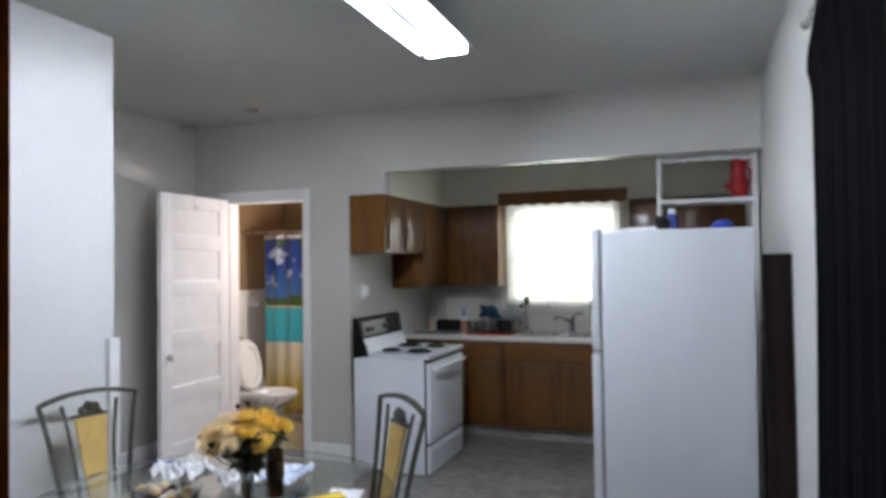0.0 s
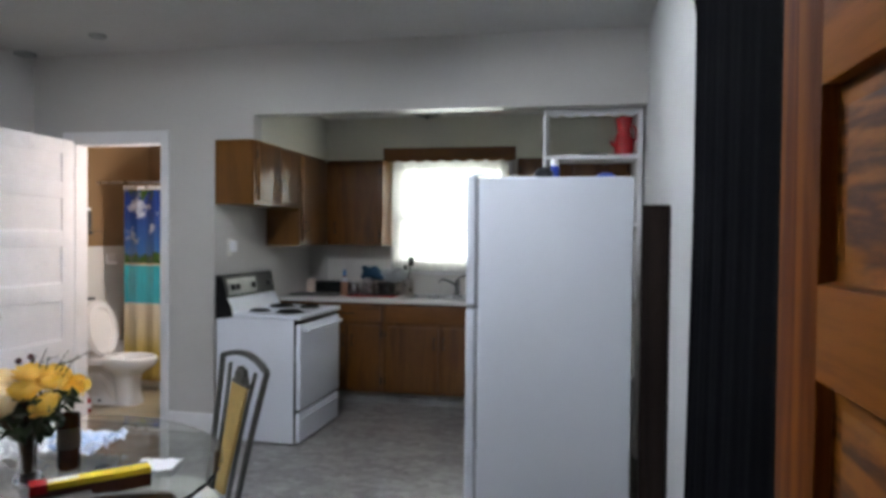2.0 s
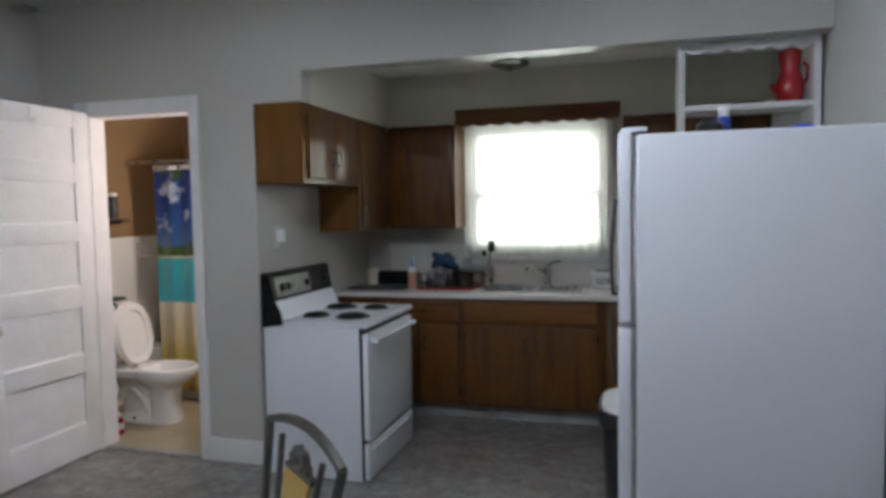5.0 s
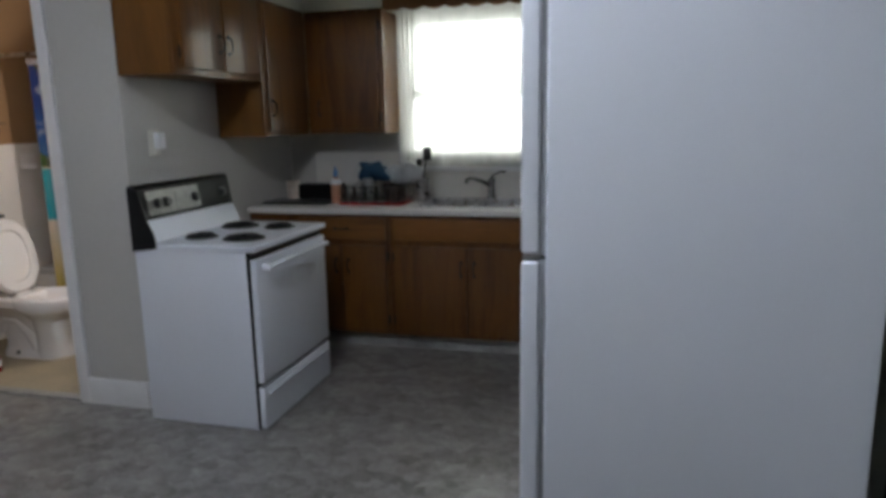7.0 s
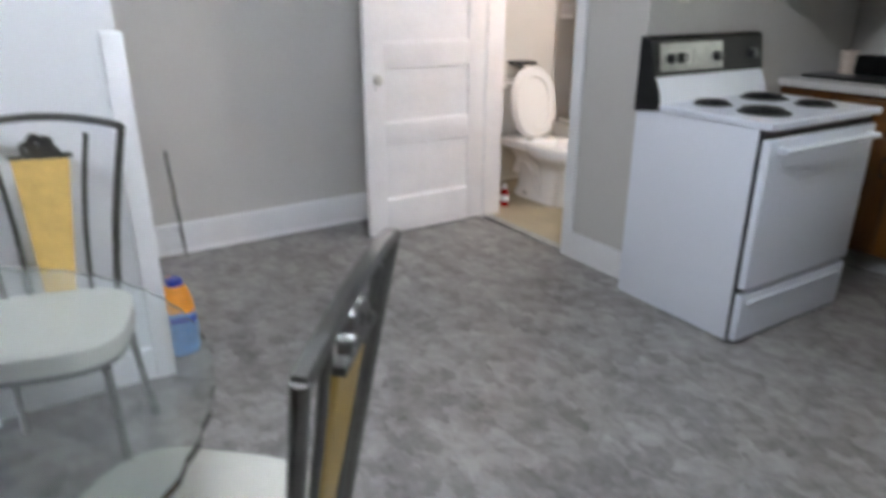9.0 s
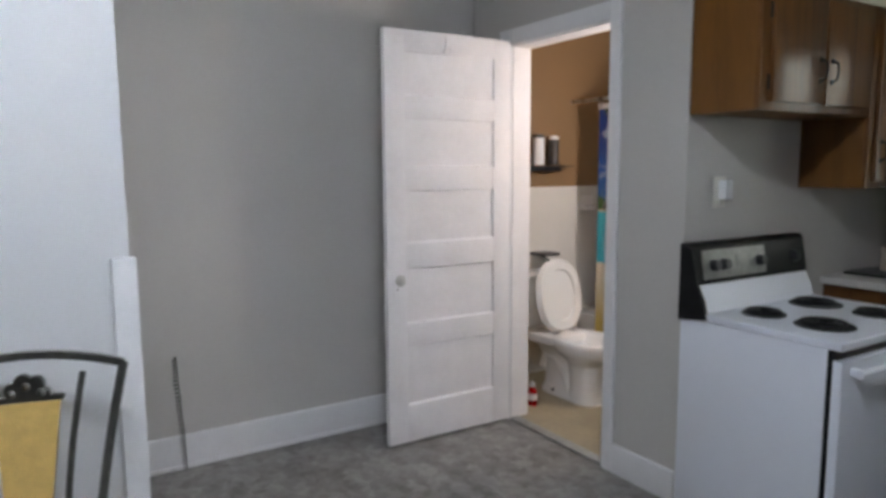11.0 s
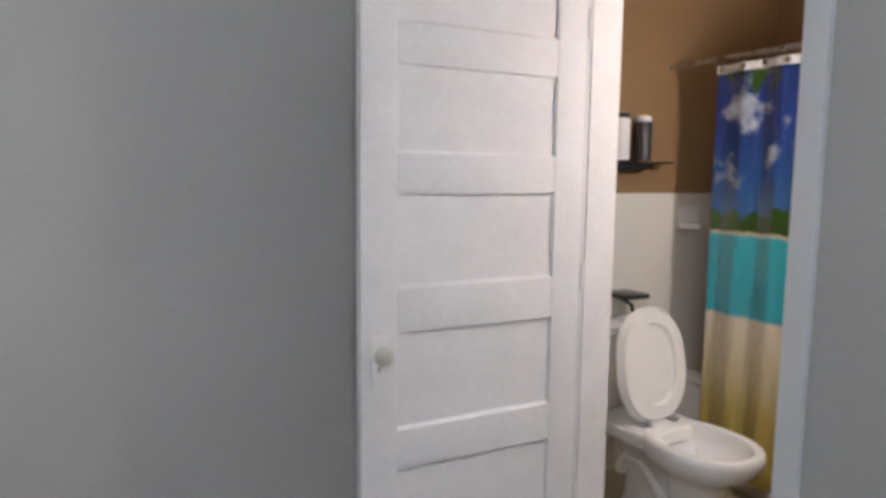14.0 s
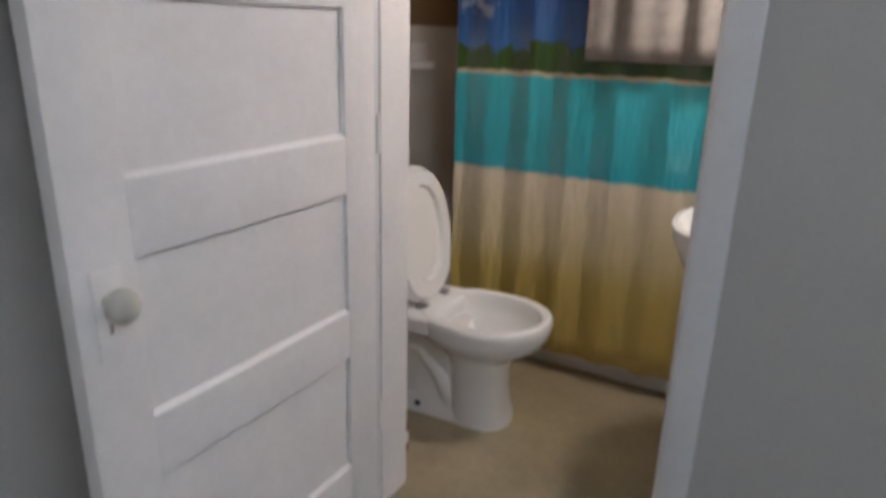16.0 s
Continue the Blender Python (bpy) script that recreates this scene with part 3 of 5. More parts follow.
# ---- doors ----


def panel_door(name, w, h, t, levels, side, mats, label, m, sunk=0.008, raised=0.0, bead=0.0045):
    """A framed door with five level panels: stiles, rails, sunk panels. Local x runs from hinge to free edge."""
    d = thing(name, m, label, "door")
    d["kind"] = "structure"
    mv, mh, mp = mats
    part("stile", B(0, side, -t / 2, t / 2, 0.01, h, bevel=0.003), mv, d)
    part("stile", B(w - side, w, -t / 2, t / 2, 0.01, h, bevel=0.003), mv, d)
    cuts = [0.01] + [z for lv in levels for z in lv] + [h]
    for z0, z1 in zip(cuts[0::2], cuts[1::2]):
        part("rail", B(side, w - side, -t / 2, t / 2, z0, z1, bevel=0.002), mh, d)
    for z0, z1 in levels:
        bm = B(side, w - side, -t / 2 + sunk, t / 2 - sunk, z0, z1)
        for s in (-1, 1):
            a, b = s * (t / 2 - sunk), s * (t / 2 - 0.002)
            prism(bm, [(a, z0), (b, z0), (a, z0 + bead)], side, w - side, "x")
            if raised:
                field = [[bm.verts.new((x, s * q, z)) for x, z in ((side + e, z0 + e), (w - side - e, z0 + e), (w - side - e, z1 - e), (side + e, z1 - e))]
                         for e, q in ((0.022, abs(a) - 0.001), (0.050, abs(a) + raised))]
                for k in range(4):
                    bm.faces.new((field[0][k], field[0][(k + 1) % 4], field[1][(k + 1) % 4], field[1][k]))
                bm.faces.new(field[1])
        part("panel", bm, mp, d)
    return d


LEVELS = ((0.21, 0.52), (0.64, 0.926), (1.055, 1.32), (1.435, 1.676), (1.79, 2.0))
door = panel_door("door_1", 0.757, 2.105, 0.038, LEVELS, 0.11, (DOOR_WHITE, DOOR_WHITE, DOOR_WHITE),
                  "open white painted five-panel door with white knob", pose(-3.712, 6.245, 0, 0, 0, -90.6), 0.012, 0.0, 0.007)
bm = B(0.677, 0.728, 0.019, 0.024, 0.778, 0.925, bevel=0.003)
part("knob_plate", bm, DOOR_WHITE, door, "paint-covered lock plate with keyhole")
bm = rod(bmesh.new(), (0.705, 0.02, 0.875), (0.705, 0.048, 0.875), 0.011)
ball(bm, (0.705, 0.062, 0.877), 0.029, 1, 0.80, 1)
part("knob", bm, IVORY, door, "worn white porcelain knob")
part("keyhole", B(0.7025, 0.7075, 0.0235, 0.0255, 0.822, 0.838), KICK, door, "black keyhole")
bm = B(0.395, 0.41, 0.019, 0.024, 1.99, 2.09)
tube(bm, [(0.40, 0.024, 2.02), (0.40, 0.045, 2.0), (0.40, 0.055, 2.02), (0.40, 0.05, 2.035)], 0.005)
part("coat_hook", bm, DOOR_WHITE, door, "small white over-door hook")
for z in (0.3, 1.05, 1.85):
    part("hinge", rod(bmesh.new(), (-0.006, 0.02, z - 0.045), (-0.006, 0.02, z + 0.045), 0.007, seg=8), DOOR_WHITE, door)

ent = panel_door("door_2", 0.86, 2.06, 0.045, ((0.14, 0.33), (0.43, 0.64), (0.74, 0.96), (1.065, 1.28), (1.382, 1.593), (1.70, 1.95)), 0.14,
                 (DOOR_WOOD_V, DOOR_WOOD_H, DOOR_PANEL), "open varnished orange-brown wooden panel door with swirling grain", pose(0.298, 1.99, 0, 0, 0, 90.6), 0.018, 0.009)
part("knob", ball(rod(bmesh.new(), (0.79, 0.02, 0.95), (0.79, 0.05, 0.95), 0.012), (0.79, 0.065, 0.95), 0.027, 1, 0.8, 1), PEWTER, ent, "dark metal knob")

# ---- kitchen window ----
win = thing("window_1", pose(0, 0, 0), "white double-hung kitchen window flooded with daylight", "window")
win["kind"] = "structure"
for i, (z0, z1, y) in enumerate(((WZ0, 1.60, YK + 0.05), (1.555, WZ1, YK + 0.09))):
    part("sash_stile", B(WX0, WX0 + 0.045, y - 0.018, y + 0.018, z0, z1, bevel=0.003), TRIM, win)
    part("sash_stile", B(WX1 - 0.045, WX1, y - 0.018, y + 0.018, z0, z1, bevel=0.003), TRIM, win)
    part("sash_rail", B(WX0 + 0.045, WX1 - 0.045, y - 0.018, y + 0.018, z0, z0 + 0.024, bevel=0.003), TRIM, win)
    part("sash_rail", B(WX0 + 0.045, WX1 - 0.045, y - 0.018, y + 0.018, z1 - 0.045, z1, bevel=0.003), TRIM, win)
    p = part("pane", B(WX0 + 0.045, WX1 - 0.045, y - 0.002, y + 0.002, z0 + 0.024, z1 - 0.045), GLASS_CLEAR, win)
    p.visible_shadow = False
part("casing", B(WX0 - 0.045, WX0, YK - 0.018, YK, WZ0, WZ1 + 0.0, bevel=0.004), TRIM, win)
part("casing", B(WX1, WX1 + 0.07, YK - 0.018, YK, WZ0, WZ1 + 0.0, bevel=0.004), TRIM, win)
part("casing", B(WX0 - 0.045, WX1 + 0.07, YK - 0.018, YK, WZ1, WZ1 + 0.07, bevel=0.004), TRIM, win)
part("sill", B(WX0 - 0.09, WX1 + 0.09, YK - 0.045, YK + 0.04, WZ0 - 0.03, WZ0, bevel=0.006), TRIM, win)
structure("backdrop", B(-9, 7, 13.0, 13.05, -3, 8), OUT, "bright washed-out garden outside the window", "backdrop")


def drape(name, x0, x1, y, z0, z1, waves, depth, material, label, category, cols=90, rows=14, thick=0.002, flare=0.0, alongy=False, edge=None, pleat=False):
    """Hanging cloth with soft vertical folds."""
    bm = bmesh.new()
    g = []
    for j in range(rows + 1):
        v = j / rows
        row = []
        for i in range(cols + 1):
            u = i / cols
            ph = waves * 2 * math.pi * u
            amp = depth * (0.55 + 0.45 * (1 - v)) * (0.7 + 0.5 * noise.noise(Vector((u * 5, 3.1, 0))))
            sw = math.sin(ph + 1.4 * noise.noise(Vector((u * 3, v * 1.2, 7))))
            off = amp * 1.3 * math.asin(0.96 * sw) if pleat else amp * sw + 0.5 * amp * math.sin(2.3 * ph + 1 + v)
            z = z0 + (z1 - z0) * v
            x = x0 + ((edge(z) if edge else x1) - x0) * u + flare * (1 - v) * (u - 0.5)
            row.append(bm.verts.new((y + off, x, z) if alongy else (x, y + off, z)))
        g.append(row)
    for j in range(rows):
        for i in range(cols):
            bm.faces.new((g[j][i], g[j][i + 1], g[j + 1][i + 1], g[j + 1][i]))
    ob = tagged(to_object(name, bm, material), label, category)
    s = ob.modifiers.new("thickness", "SOLIDIFY")
    s.thickness = thick
    return ob


drape("sheer_curtain", -1.715, -1.57, YK - 0.06, 1.10, 2.12, 4, 0.012, NET, "narrow white curtain gathered at the window edge", "curtain", 40, 8)
drape("net_curtain", -1.58, -0.64, YK - 0.07, 1.105, 2.12, 12, 0.008, NET, "thin white net curtain glowing with daylight", "curtain", 90, 8, 0.0005)
# scalloped valance board between the upper cabinets
out = [(-1.72, 2.196), (-0.55, 2.196)]
n = 72
for k in range(n + 1):
    u = k / n
    out.append((-0.55 - 1.17 * u, 2.088 - 0.017 * abs(math.sin(math.pi * 9 * u))))
bm = prism(bmesh.new(), out, 7.632, 7.652, "y")
solo("window_valance", bm, WOOD_H, "brown wooden valance board with a scalloped lower edge", "valance")

# ---- cabinets ----


BRONZE = mat("dark_bronze", (0.020, 0.016, 0.012), 0.5, 0.3, scale=30, vary=0.15, bump=0.05, spec=0.25)


def pull(parent, m, material=BRONZE):
    """A small bail pull with two round bases."""
    bm = bmesh.new()
    for z in (-0.04, 0.04):
        bmesh.ops.create_cone(bm, cap_ends=True, segments=12, radius1=0.011, radius2=0.008, depth=0.006, matrix=Matrix.Translation((0, 0.003, z)) @ pose(0, 0, 0, -90))
    tube(bm, [(0, 0.005, -0.04), (0, 0.022, -0.03), (0, 0.026, 0), (0, 0.022, 0.03), (0, 0.005, 0.04)], 0.004, 8)
    bmesh.ops.transform(bm, matrix=m, verts=bm.verts[:])
    return part("handle", bm, material, parent, "dark metal bail handle")


def hinge(parent, x, z, y, material):
    bm = B(x - 0.009, x + 0.009, y, y + 0.004, z - 0.028, z + 0.028, bevel=0.0015)
    rod(bm, (x, y + 0.004, z - 0.024), (x, y + 0.004, z + 0.024), 0.004, seg=8)
    return part("hinge", bm, material, parent, "small dark hinge")


def cabinet(name, w, d, h, doors, m, label, drawers=(), side=None, kick=0.0, hinges=True):
    """A face-frame cabinet. Local x along the front, y out of the front (front at 0, back at -d), z up.
    doors: (x0, x1, z0, z1, handle side); drawers: (x0, x1, z0, z1, has_handle)."""
    c = thing(name, m, label, "cabinet")
    bm = B(0, w, -d, -0.02, kick, h, bevel=0.002)
    part("body", bm, side or WOOD_SIDE, c)
    part("face_frame", B(0, w, -0.02, 0.0, kick, h, bevel=0.0015), WOOD_V, c)
    for x0, x1, z0, z1, hs in doors:
        dr = part("door", B(x0, x1, 0.002, 0.020, z0, z1, bevel=0.005), WOOD_V, c)
        if hs:
            hx = x1 - 0.035 if hs > 0 else x0 + 0.035
            hz = z0 + 0.13 if z0 > 0.5 or h < 0.9 and kick == 0 else z1 - 0.13
            pull(dr, Matrix.Translation((hx, 0.020, hz)))
            if hinges:
                ex = x0 - 0.006 if hs > 0 else x1 + 0.006
                for z in (z0 + 0.07, z1 - 0.07):
                    hinge(dr, ex, z, 0.004, BRONZE)
    for x0, x1, z0, z1, hs in drawers:
        dr = part("drawer_front", B(x0, x1, 0.002, 0.020, z0, z1, bevel=0.005), WOOD_H, c)
        if hs:
            pull(dr, Matrix.Translation(((x0 + x1) / 2, 0.020, (z0 + z1) / 2)) @ pose(0, 0, 0, 0, 90, 0))
    if kick:
        part("toe_kick", B(0, w, -d, -0.07, 0.0, kick), KICK, c, "grey scuffed toe kick")
    return c


# left wall uppers face +x: local x -> -y, local y -> +x
def on_left(y_start, z):
    return pose(-2.25, y_start, z, 0, 0, -90)


cabinet("upper_cabinet", 0.785, 0.298, 0.455, ((0.045, 0.385, 0.03, 0.425, 1), (0.395, 0.735, 0.03, 0.425, -1)),
        on_left(7.05, 1.638), "short brown varnished wooden wall cabinet above the stove, both doors shut")
cabinet("upper_cabinet", 0.575, 0.298, 0.76, ((0.03, 0.54, 0.03, 0.73, 1),), on_left(7.63, 1.333), "tall brown varnished wooden corner wall cabinet")
# back wall uppers face -y
cabinet("upper_cabinet", 0.52, 0.316, 0.76, ((0.03, 0.47, 0.03, 0.73, 1),), pose(-1.725, 7.632, 1.333, 0, 0, 180), "brown varnished wooden wall cabinet beside the window")
cabinet("upper_cabinet", 0.93, 0.316, 0.76, ((0.03, 0.46, 0.03, 0.73, 1), (0.47, 0.90, 0.03, 0.73, -1)), pose(0.395, 7.632, 1.333, 0, 0, 180), "dark brown varnished wall cabinet behind the refrigerator")
# base units face -y; local x runs towards -x
BZ = 0.855
cabinet("base_cabinet", 0.93, 0.6, BZ, ((0.02, 0.30, 0.13, 0.665, 1), (0.31, 0.59, 0.13, 0.665, -1)), pose(-1.62, 7.33, 0, 0, 0, 180),
        "brown varnished base cabinet with drawer and two doors", ((0.02, 0.59, 0.70, 0.835, True),), kick=0.10)
cabinet("base_cabinet", 0.98, 0.6, BZ, ((0.06, 0.49, 0.13, 0.665, 1), (0.50, 0.95, 0.13, 0.665, -1)), pose(-0.638, 7.33, 0, 0, 0, 180),
        "brown varnished sink base cabinet with false drawer front", ((0.06, 0.95, 0.70, 0.835, False),), kick=0.10)
cabinet("base_cabinet", 1.03, 0.6, BZ, ((0.03, 0.61, 0.13, 0.665, 1),), pose(0.394, 7.33, 0, 0, 0, 180),
        "brown varnished base cabinet with a stack of drawers behind the refrigerator", ((0.03, 0.61, 0.70, 0.835, True), (0.65, 1.0, 0.70, 0.835, True), (0.65, 1.0, 0.52, 0.68, True), (0.65, 1.0, 0.335, 0.50, True), (0.65, 1.0, 0.13, 0.315, True)), kick=0.10)
# worktop with the sink cut out
SX0, SX1, SY0, SY1 = -1.47, -0.80, 7.42, 7.80
bm = B(XK + 0.002, SX0, 7.29, YK - 0.002, BZ + 0.001, 0.893, bevel=0.006)
box(bm, SX1, XR - 0.002, 7.29, YK - 0.002, BZ + 0.001, 0.893, bevel=0.006)
box(bm, SX0, SX1, 7.29, SY0, BZ + 0.001, 0.893, bevel=0.006)
box(bm, SX0, SX1, SY1, YK - 0.002, BZ + 0.001, 0.893)
solo("worktop", bm, COUNTER, "pale laminate kitchen worktop with rounded front edge", "worktop")
structure("backsplash", B(-2.36, -0.55, YK - 0.006, YK - 0.001, 0.894, 1.20), TILE, "glossy white backsplash panel", "backsplash")
sink = thing("kitchen_sink", pose(0, 0, 0), "stainless steel drop-in kitchen sink", "sink")
for x0, x1 in ((SX0 + 0.001, -1.14), (-1.12, SX1 - 0.001)):
    bm = bmesh.new()
    rings = [[bm.verts.new((x, y, z)) for x, y in ((x0 + e, SY0 + 0.001 + e), (x1 - e, SY0 + 0.001 + e), (x1 - e, SY1 - 0.001 - e), (x0 + e, SY1 - 0.001 - e))]
             for e, z in ((0.0, 0.896), (0.0, 0.735), (0.012, 0.742), (0.006, 0.896))]
    for p, q in ((0, 1), (3, 0), (2, 3)):
        for k in range(4):
            bm.faces.new((rings[p][k], rings[p][(k + 1) % 4], rings[q][(k + 1) % 4], rings[q][k]))
    bm.faces.new(rings[1])
    bm.faces.new(rings[2])
    part("basin", bm, STEEL, sink)
part("divider", B(-1.139, -1.121, SY0, SY1, 0.86, 0.897, bevel=0.003), STEEL, sink)
bm = B(SX0 - 0.025, SX1 + 0.025, SY0 - 0.025, SY0, 0.894, 0.899, bevel=0.002)
box(bm, SX0 - 0.025, SX1 + 0.025, SY1, SY1 + 0.06, 0.894, 0.899, bevel=0.002)
box(bm, SX0 - 0.025, SX0, SY0, SY1, 0.894, 0.899, bevel=0.002)
box(bm, SX1, SX1 + 0.025, SY0, SY1, 0.894, 0.899, bevel=0.002)
part("rim", bm, STEEL, sink)
tap = thing("kitchen_tap", pose(-1.08, 7.83, 0.899), "chrome kitchen mixer tap with lever", "tap")
part("body", lathe(bmesh.new(), [(0.028, 0), (0.028, 0.01), (0.022, 0.02), (0.021, 0.09), (0.024, 0.12), (0.018, 0.135)]), TAP_METAL, tap)
part("spout", tube(bmesh.new(), [(0, 0, 0.08), (-0.05, -0.06, 0.12), (-0.10, -0.13, 0.145), (-0.125, -0.17, 0.14), (-0.13, -0.178, 0.115)], 0.012), TAP_METAL, tap)
part("lever", tube(bmesh.new(), [(0, 0, 0.13), (0.015, -0.01, 0.155), (0.06, -0.03, 0.175), (0.10, -0.045, 0.18)], 0.008), TAP_METAL, tap)

# ---- stove ----
SW, SD, SH = 0.722, 0.61, 0.848
st = thing("stove", pose(-1.85, 6.13, 0, 0, 0, 89), "white freestanding electric range with four black coil burners", "stove")
# local x along the front (to +y), local y: back is +
part("body", B(0, SW, 0.031, SD, 0.006, SH, bevel=0.006), APPL, st)
part("front_gap", B(0.004, SW - 0.004, 0.0245, 0.0315, 0.012, SH), BLACK_DULL, st, "dark seam behind the oven door")
part("oven_door", B(0.008, SW - 0.008, -0.014, 0.02, 0.235, 0.815, bevel=0.008), APPL, st, "white enamel oven door")
part("door_gasket", B(0.012, SW - 0.012, 0.012, 0.024, 0.215, 0.24), BLACK, st, "black gap above the drawer")
part("drawer", B(0.006, SW - 0.006, -0.010, 0.02, 0.014, 0.215, bevel=0.008), APPL, st, "white storage drawer")
part("drawer_lip", B(0.05, SW - 0.05, -0.020, -0.008, 0.165, 0.182, bevel=0.005), APPL, st)
part("gap_line", B(0.01, SW - 0.01, 0.008, 0.0235, 0.815, 0.836), BLACK, st, "dark gap under the cooktop")
bm = rod(bmesh.new(), (0.05, -0.048, 0.775), (SW - 0.05, -0.048, 0.775), 0.012)
for x in (0.07, SW - 0.07):
    box(bm, x - 0.012, x + 0.012, -0.05, -0.01, 0.763, 0.787, bevel=0.004)
part("door_handle", bm, APPL, st, "white bar handle")
bm = B(-0.006, SW + 0.006, -0.018, SD, SH, SH + 0.03, bevel=0.009, seg=3)
part("cooktop", bm, APPL, st, "white enamel cooktop")
for x, y, r in ((0.19, 0.15, 0.098), (0.53, 0.15, 0.078), (0.19, 0.38, 0.078), (0.53, 0.38, 0.098)):
    part("drip_pan", lathe(bmesh.new(), [(r, SH + 0.029), (r, SH + 0.033), (r * 0.9, SH + 0.034), (r * 0.85, SH + 0.031)], c=(x, y, 0)), BLACK_METAL, st)
    pts = []
    for k in range(90):
        a = k / 90 * 2 * math.pi * 3.6
        q = 0.018 + (r * 0.84 - 0.018) * k / 90
        pts.append((x + q * math.cos(a), y + q * math.sin(a), SH + 0.041))
    part("burner_coil", tube(bmesh.new(), pts, 0.0055, 6), BLACK_METAL, st, "black electric coil")
# sloped backguard
prof = [(SD - 0.115, SH + 0.028), (SD - 0.10, SH + 0.075), (SD - 0.072, SH + 0.13), (SD, SH + 0.13), (SD, SH + 0.028)]
part("backguard_base", prism(bmesh.new(), [(a, b) for a, b in prof], 0.004, SW - 0.004, "x"), APPL, st, "white sloping lower backguard")
prof = [(SD - 0.070, SH + 0.131), (SD - 0.045, SH + 0.275), (SD - 0.03, SH + 0.29), (SD + 0.004, SH + 0.29), (SD + 0.004, SH + 0.02), (SD - 0.012, SH + 0.02), (SD - 0.012, SH + 0.131)]
part("backguard", prism(bmesh.new(), prof, -0.004, SW + 0.004, "x"), BLACK_DULL, st, "black control backguard")


def on_guard(x, f, out=0.0):
    """A point on the sloped control face: f from bottom to top."""
    return (x, SD - 0.070 + 0.025 * f - out, SH + 0.131 + 0.144 * f)


def guard_plate(x0, x1, f0, f1, t):
    bm = bmesh.new()
    a = [on_guard(x0, f0), on_guard(x1, f0), on_guard(x1, f1), on_guard(x0, f1)]
    lo, hi = [bm.verts.new(p) for p in a], [bm.verts.new((p[0], p[1] - t, p[2] + t * 0.17)) for p in a]
    for k in range(4):
        bm.faces.new((lo[k], lo[(k + 1) % 4], hi[(k + 1) % 4], hi[k]))
    bm.faces.new(lo[::-1])
    bm.faces.new(hi)
    return bm


part("cheek", prism(bmesh.new(), [(SD - 0.128, SH + 0.006), (SD - 0.112, SH + 0.075), (SD - 0.082, SH + 0.135), (SD - 0.05, SH + 0.275), (SD + 0.003, SH + 0.285), (SD + 0.003, SH - 0.01)], -0.010, 0.003, "x"), BLACK_DULL, st, "black side cheek")
part("control_plate", guard_plate(0.045, 0.44, 0.12, 0.90, 0.003), PLATE, st, "brushed steel control plate")
for x in (0.11, 0.17, 0.40, 0.64):
    p = on_guard(x, 0.48)
    part("knob", rod(bmesh.new(), p, (p[0], p[1] - 0.028, p[2] + 0.005), 0.024, 0.019, 20), BLACK, st, "black control knob")
part("badge", guard_plate(0.25, 0.34, 0.3, 0.75, 0.005), PLATE, st)

HANDLE = mat("handle_dark_grey", (0.035, 0.033, 0.032), 0.35, scale=20, vary=0.1)

# ---- refrigerator: doors face -x, side panel faces the dining room ----
fr = thing("refrigerator", pose(-0.52, 5.05, 0), "white top-freezer refrigerator seen from its side panel", "refrigerator")
FW, FH = 0.70, 1.715
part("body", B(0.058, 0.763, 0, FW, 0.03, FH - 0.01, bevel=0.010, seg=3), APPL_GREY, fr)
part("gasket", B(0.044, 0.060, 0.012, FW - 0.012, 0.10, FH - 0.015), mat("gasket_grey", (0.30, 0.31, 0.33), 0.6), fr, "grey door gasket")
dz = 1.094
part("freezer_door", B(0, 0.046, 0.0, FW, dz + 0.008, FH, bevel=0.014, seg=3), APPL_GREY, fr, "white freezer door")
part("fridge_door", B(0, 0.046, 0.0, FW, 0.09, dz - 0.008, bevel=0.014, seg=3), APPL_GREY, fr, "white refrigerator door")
part("hinge_plate", B(0.005, 0.10, 0.012, 0.05, dz - 0.006, dz + 0.006, bevel=0.002), STEEL, fr, "metal middle hinge")
part("top_hinge", B(0.01, 0.09, 0.02, 0.06, FH, FH + 0.014, bevel=0.004), APPL_GREY, fr)
part("toe_grille", B(0.03, 0.075, 0.02, FW - 0.02, 0.02, 0.085), BLACK, fr)
for y in (0.05, FW - 0.05):
    for x in (0.12, 0.72):
        part("foot", rod(bmesh.new(), (x, y, 0), (x, y, 0.032), 0.018, seg=10), BLACK, fr)
for z0, z1, lean in ((0.74, 1.07, 1), (1.115, 1.50, -1)):
    bm = bmesh.new()
    pts = []
    for k in range(11):
        v = k / 10
        u = v if lean > 0 else 1 - v
        pts.append((-0.012 - 0.026 * math.sin(math.pi * min(1.0, 0.12 + 0.62 * u)), FW - 0.05, z0 + (z1 - z0) * v))
    tube(bm, [(0.002, FW - 0.05, pts[0][2])] + pts + [(0.002, FW - 0.05, pts[-1][2])], 0.0085, 10)
    part("handle", bm, HANDLE, fr, "dark grey curved door handle")

# dark panel standing between refrigerator and wall
lp = thing("table_leaf", pose(0.338, 5.02, 0.0, 0, 0, 0), "dark brown veneered table leaf standing between refrigerator and wall", "table leaf")
part("panel", B(-0.062, 0.055, 0, 0.035, 0.0, 1.575, bevel=0.003), WOOD_DARK, lp)
part("edge_band", B(0.0555, 0.060, 0.002, 0.033, 0.004, 1.571), BLACK, lp, "black edge band")

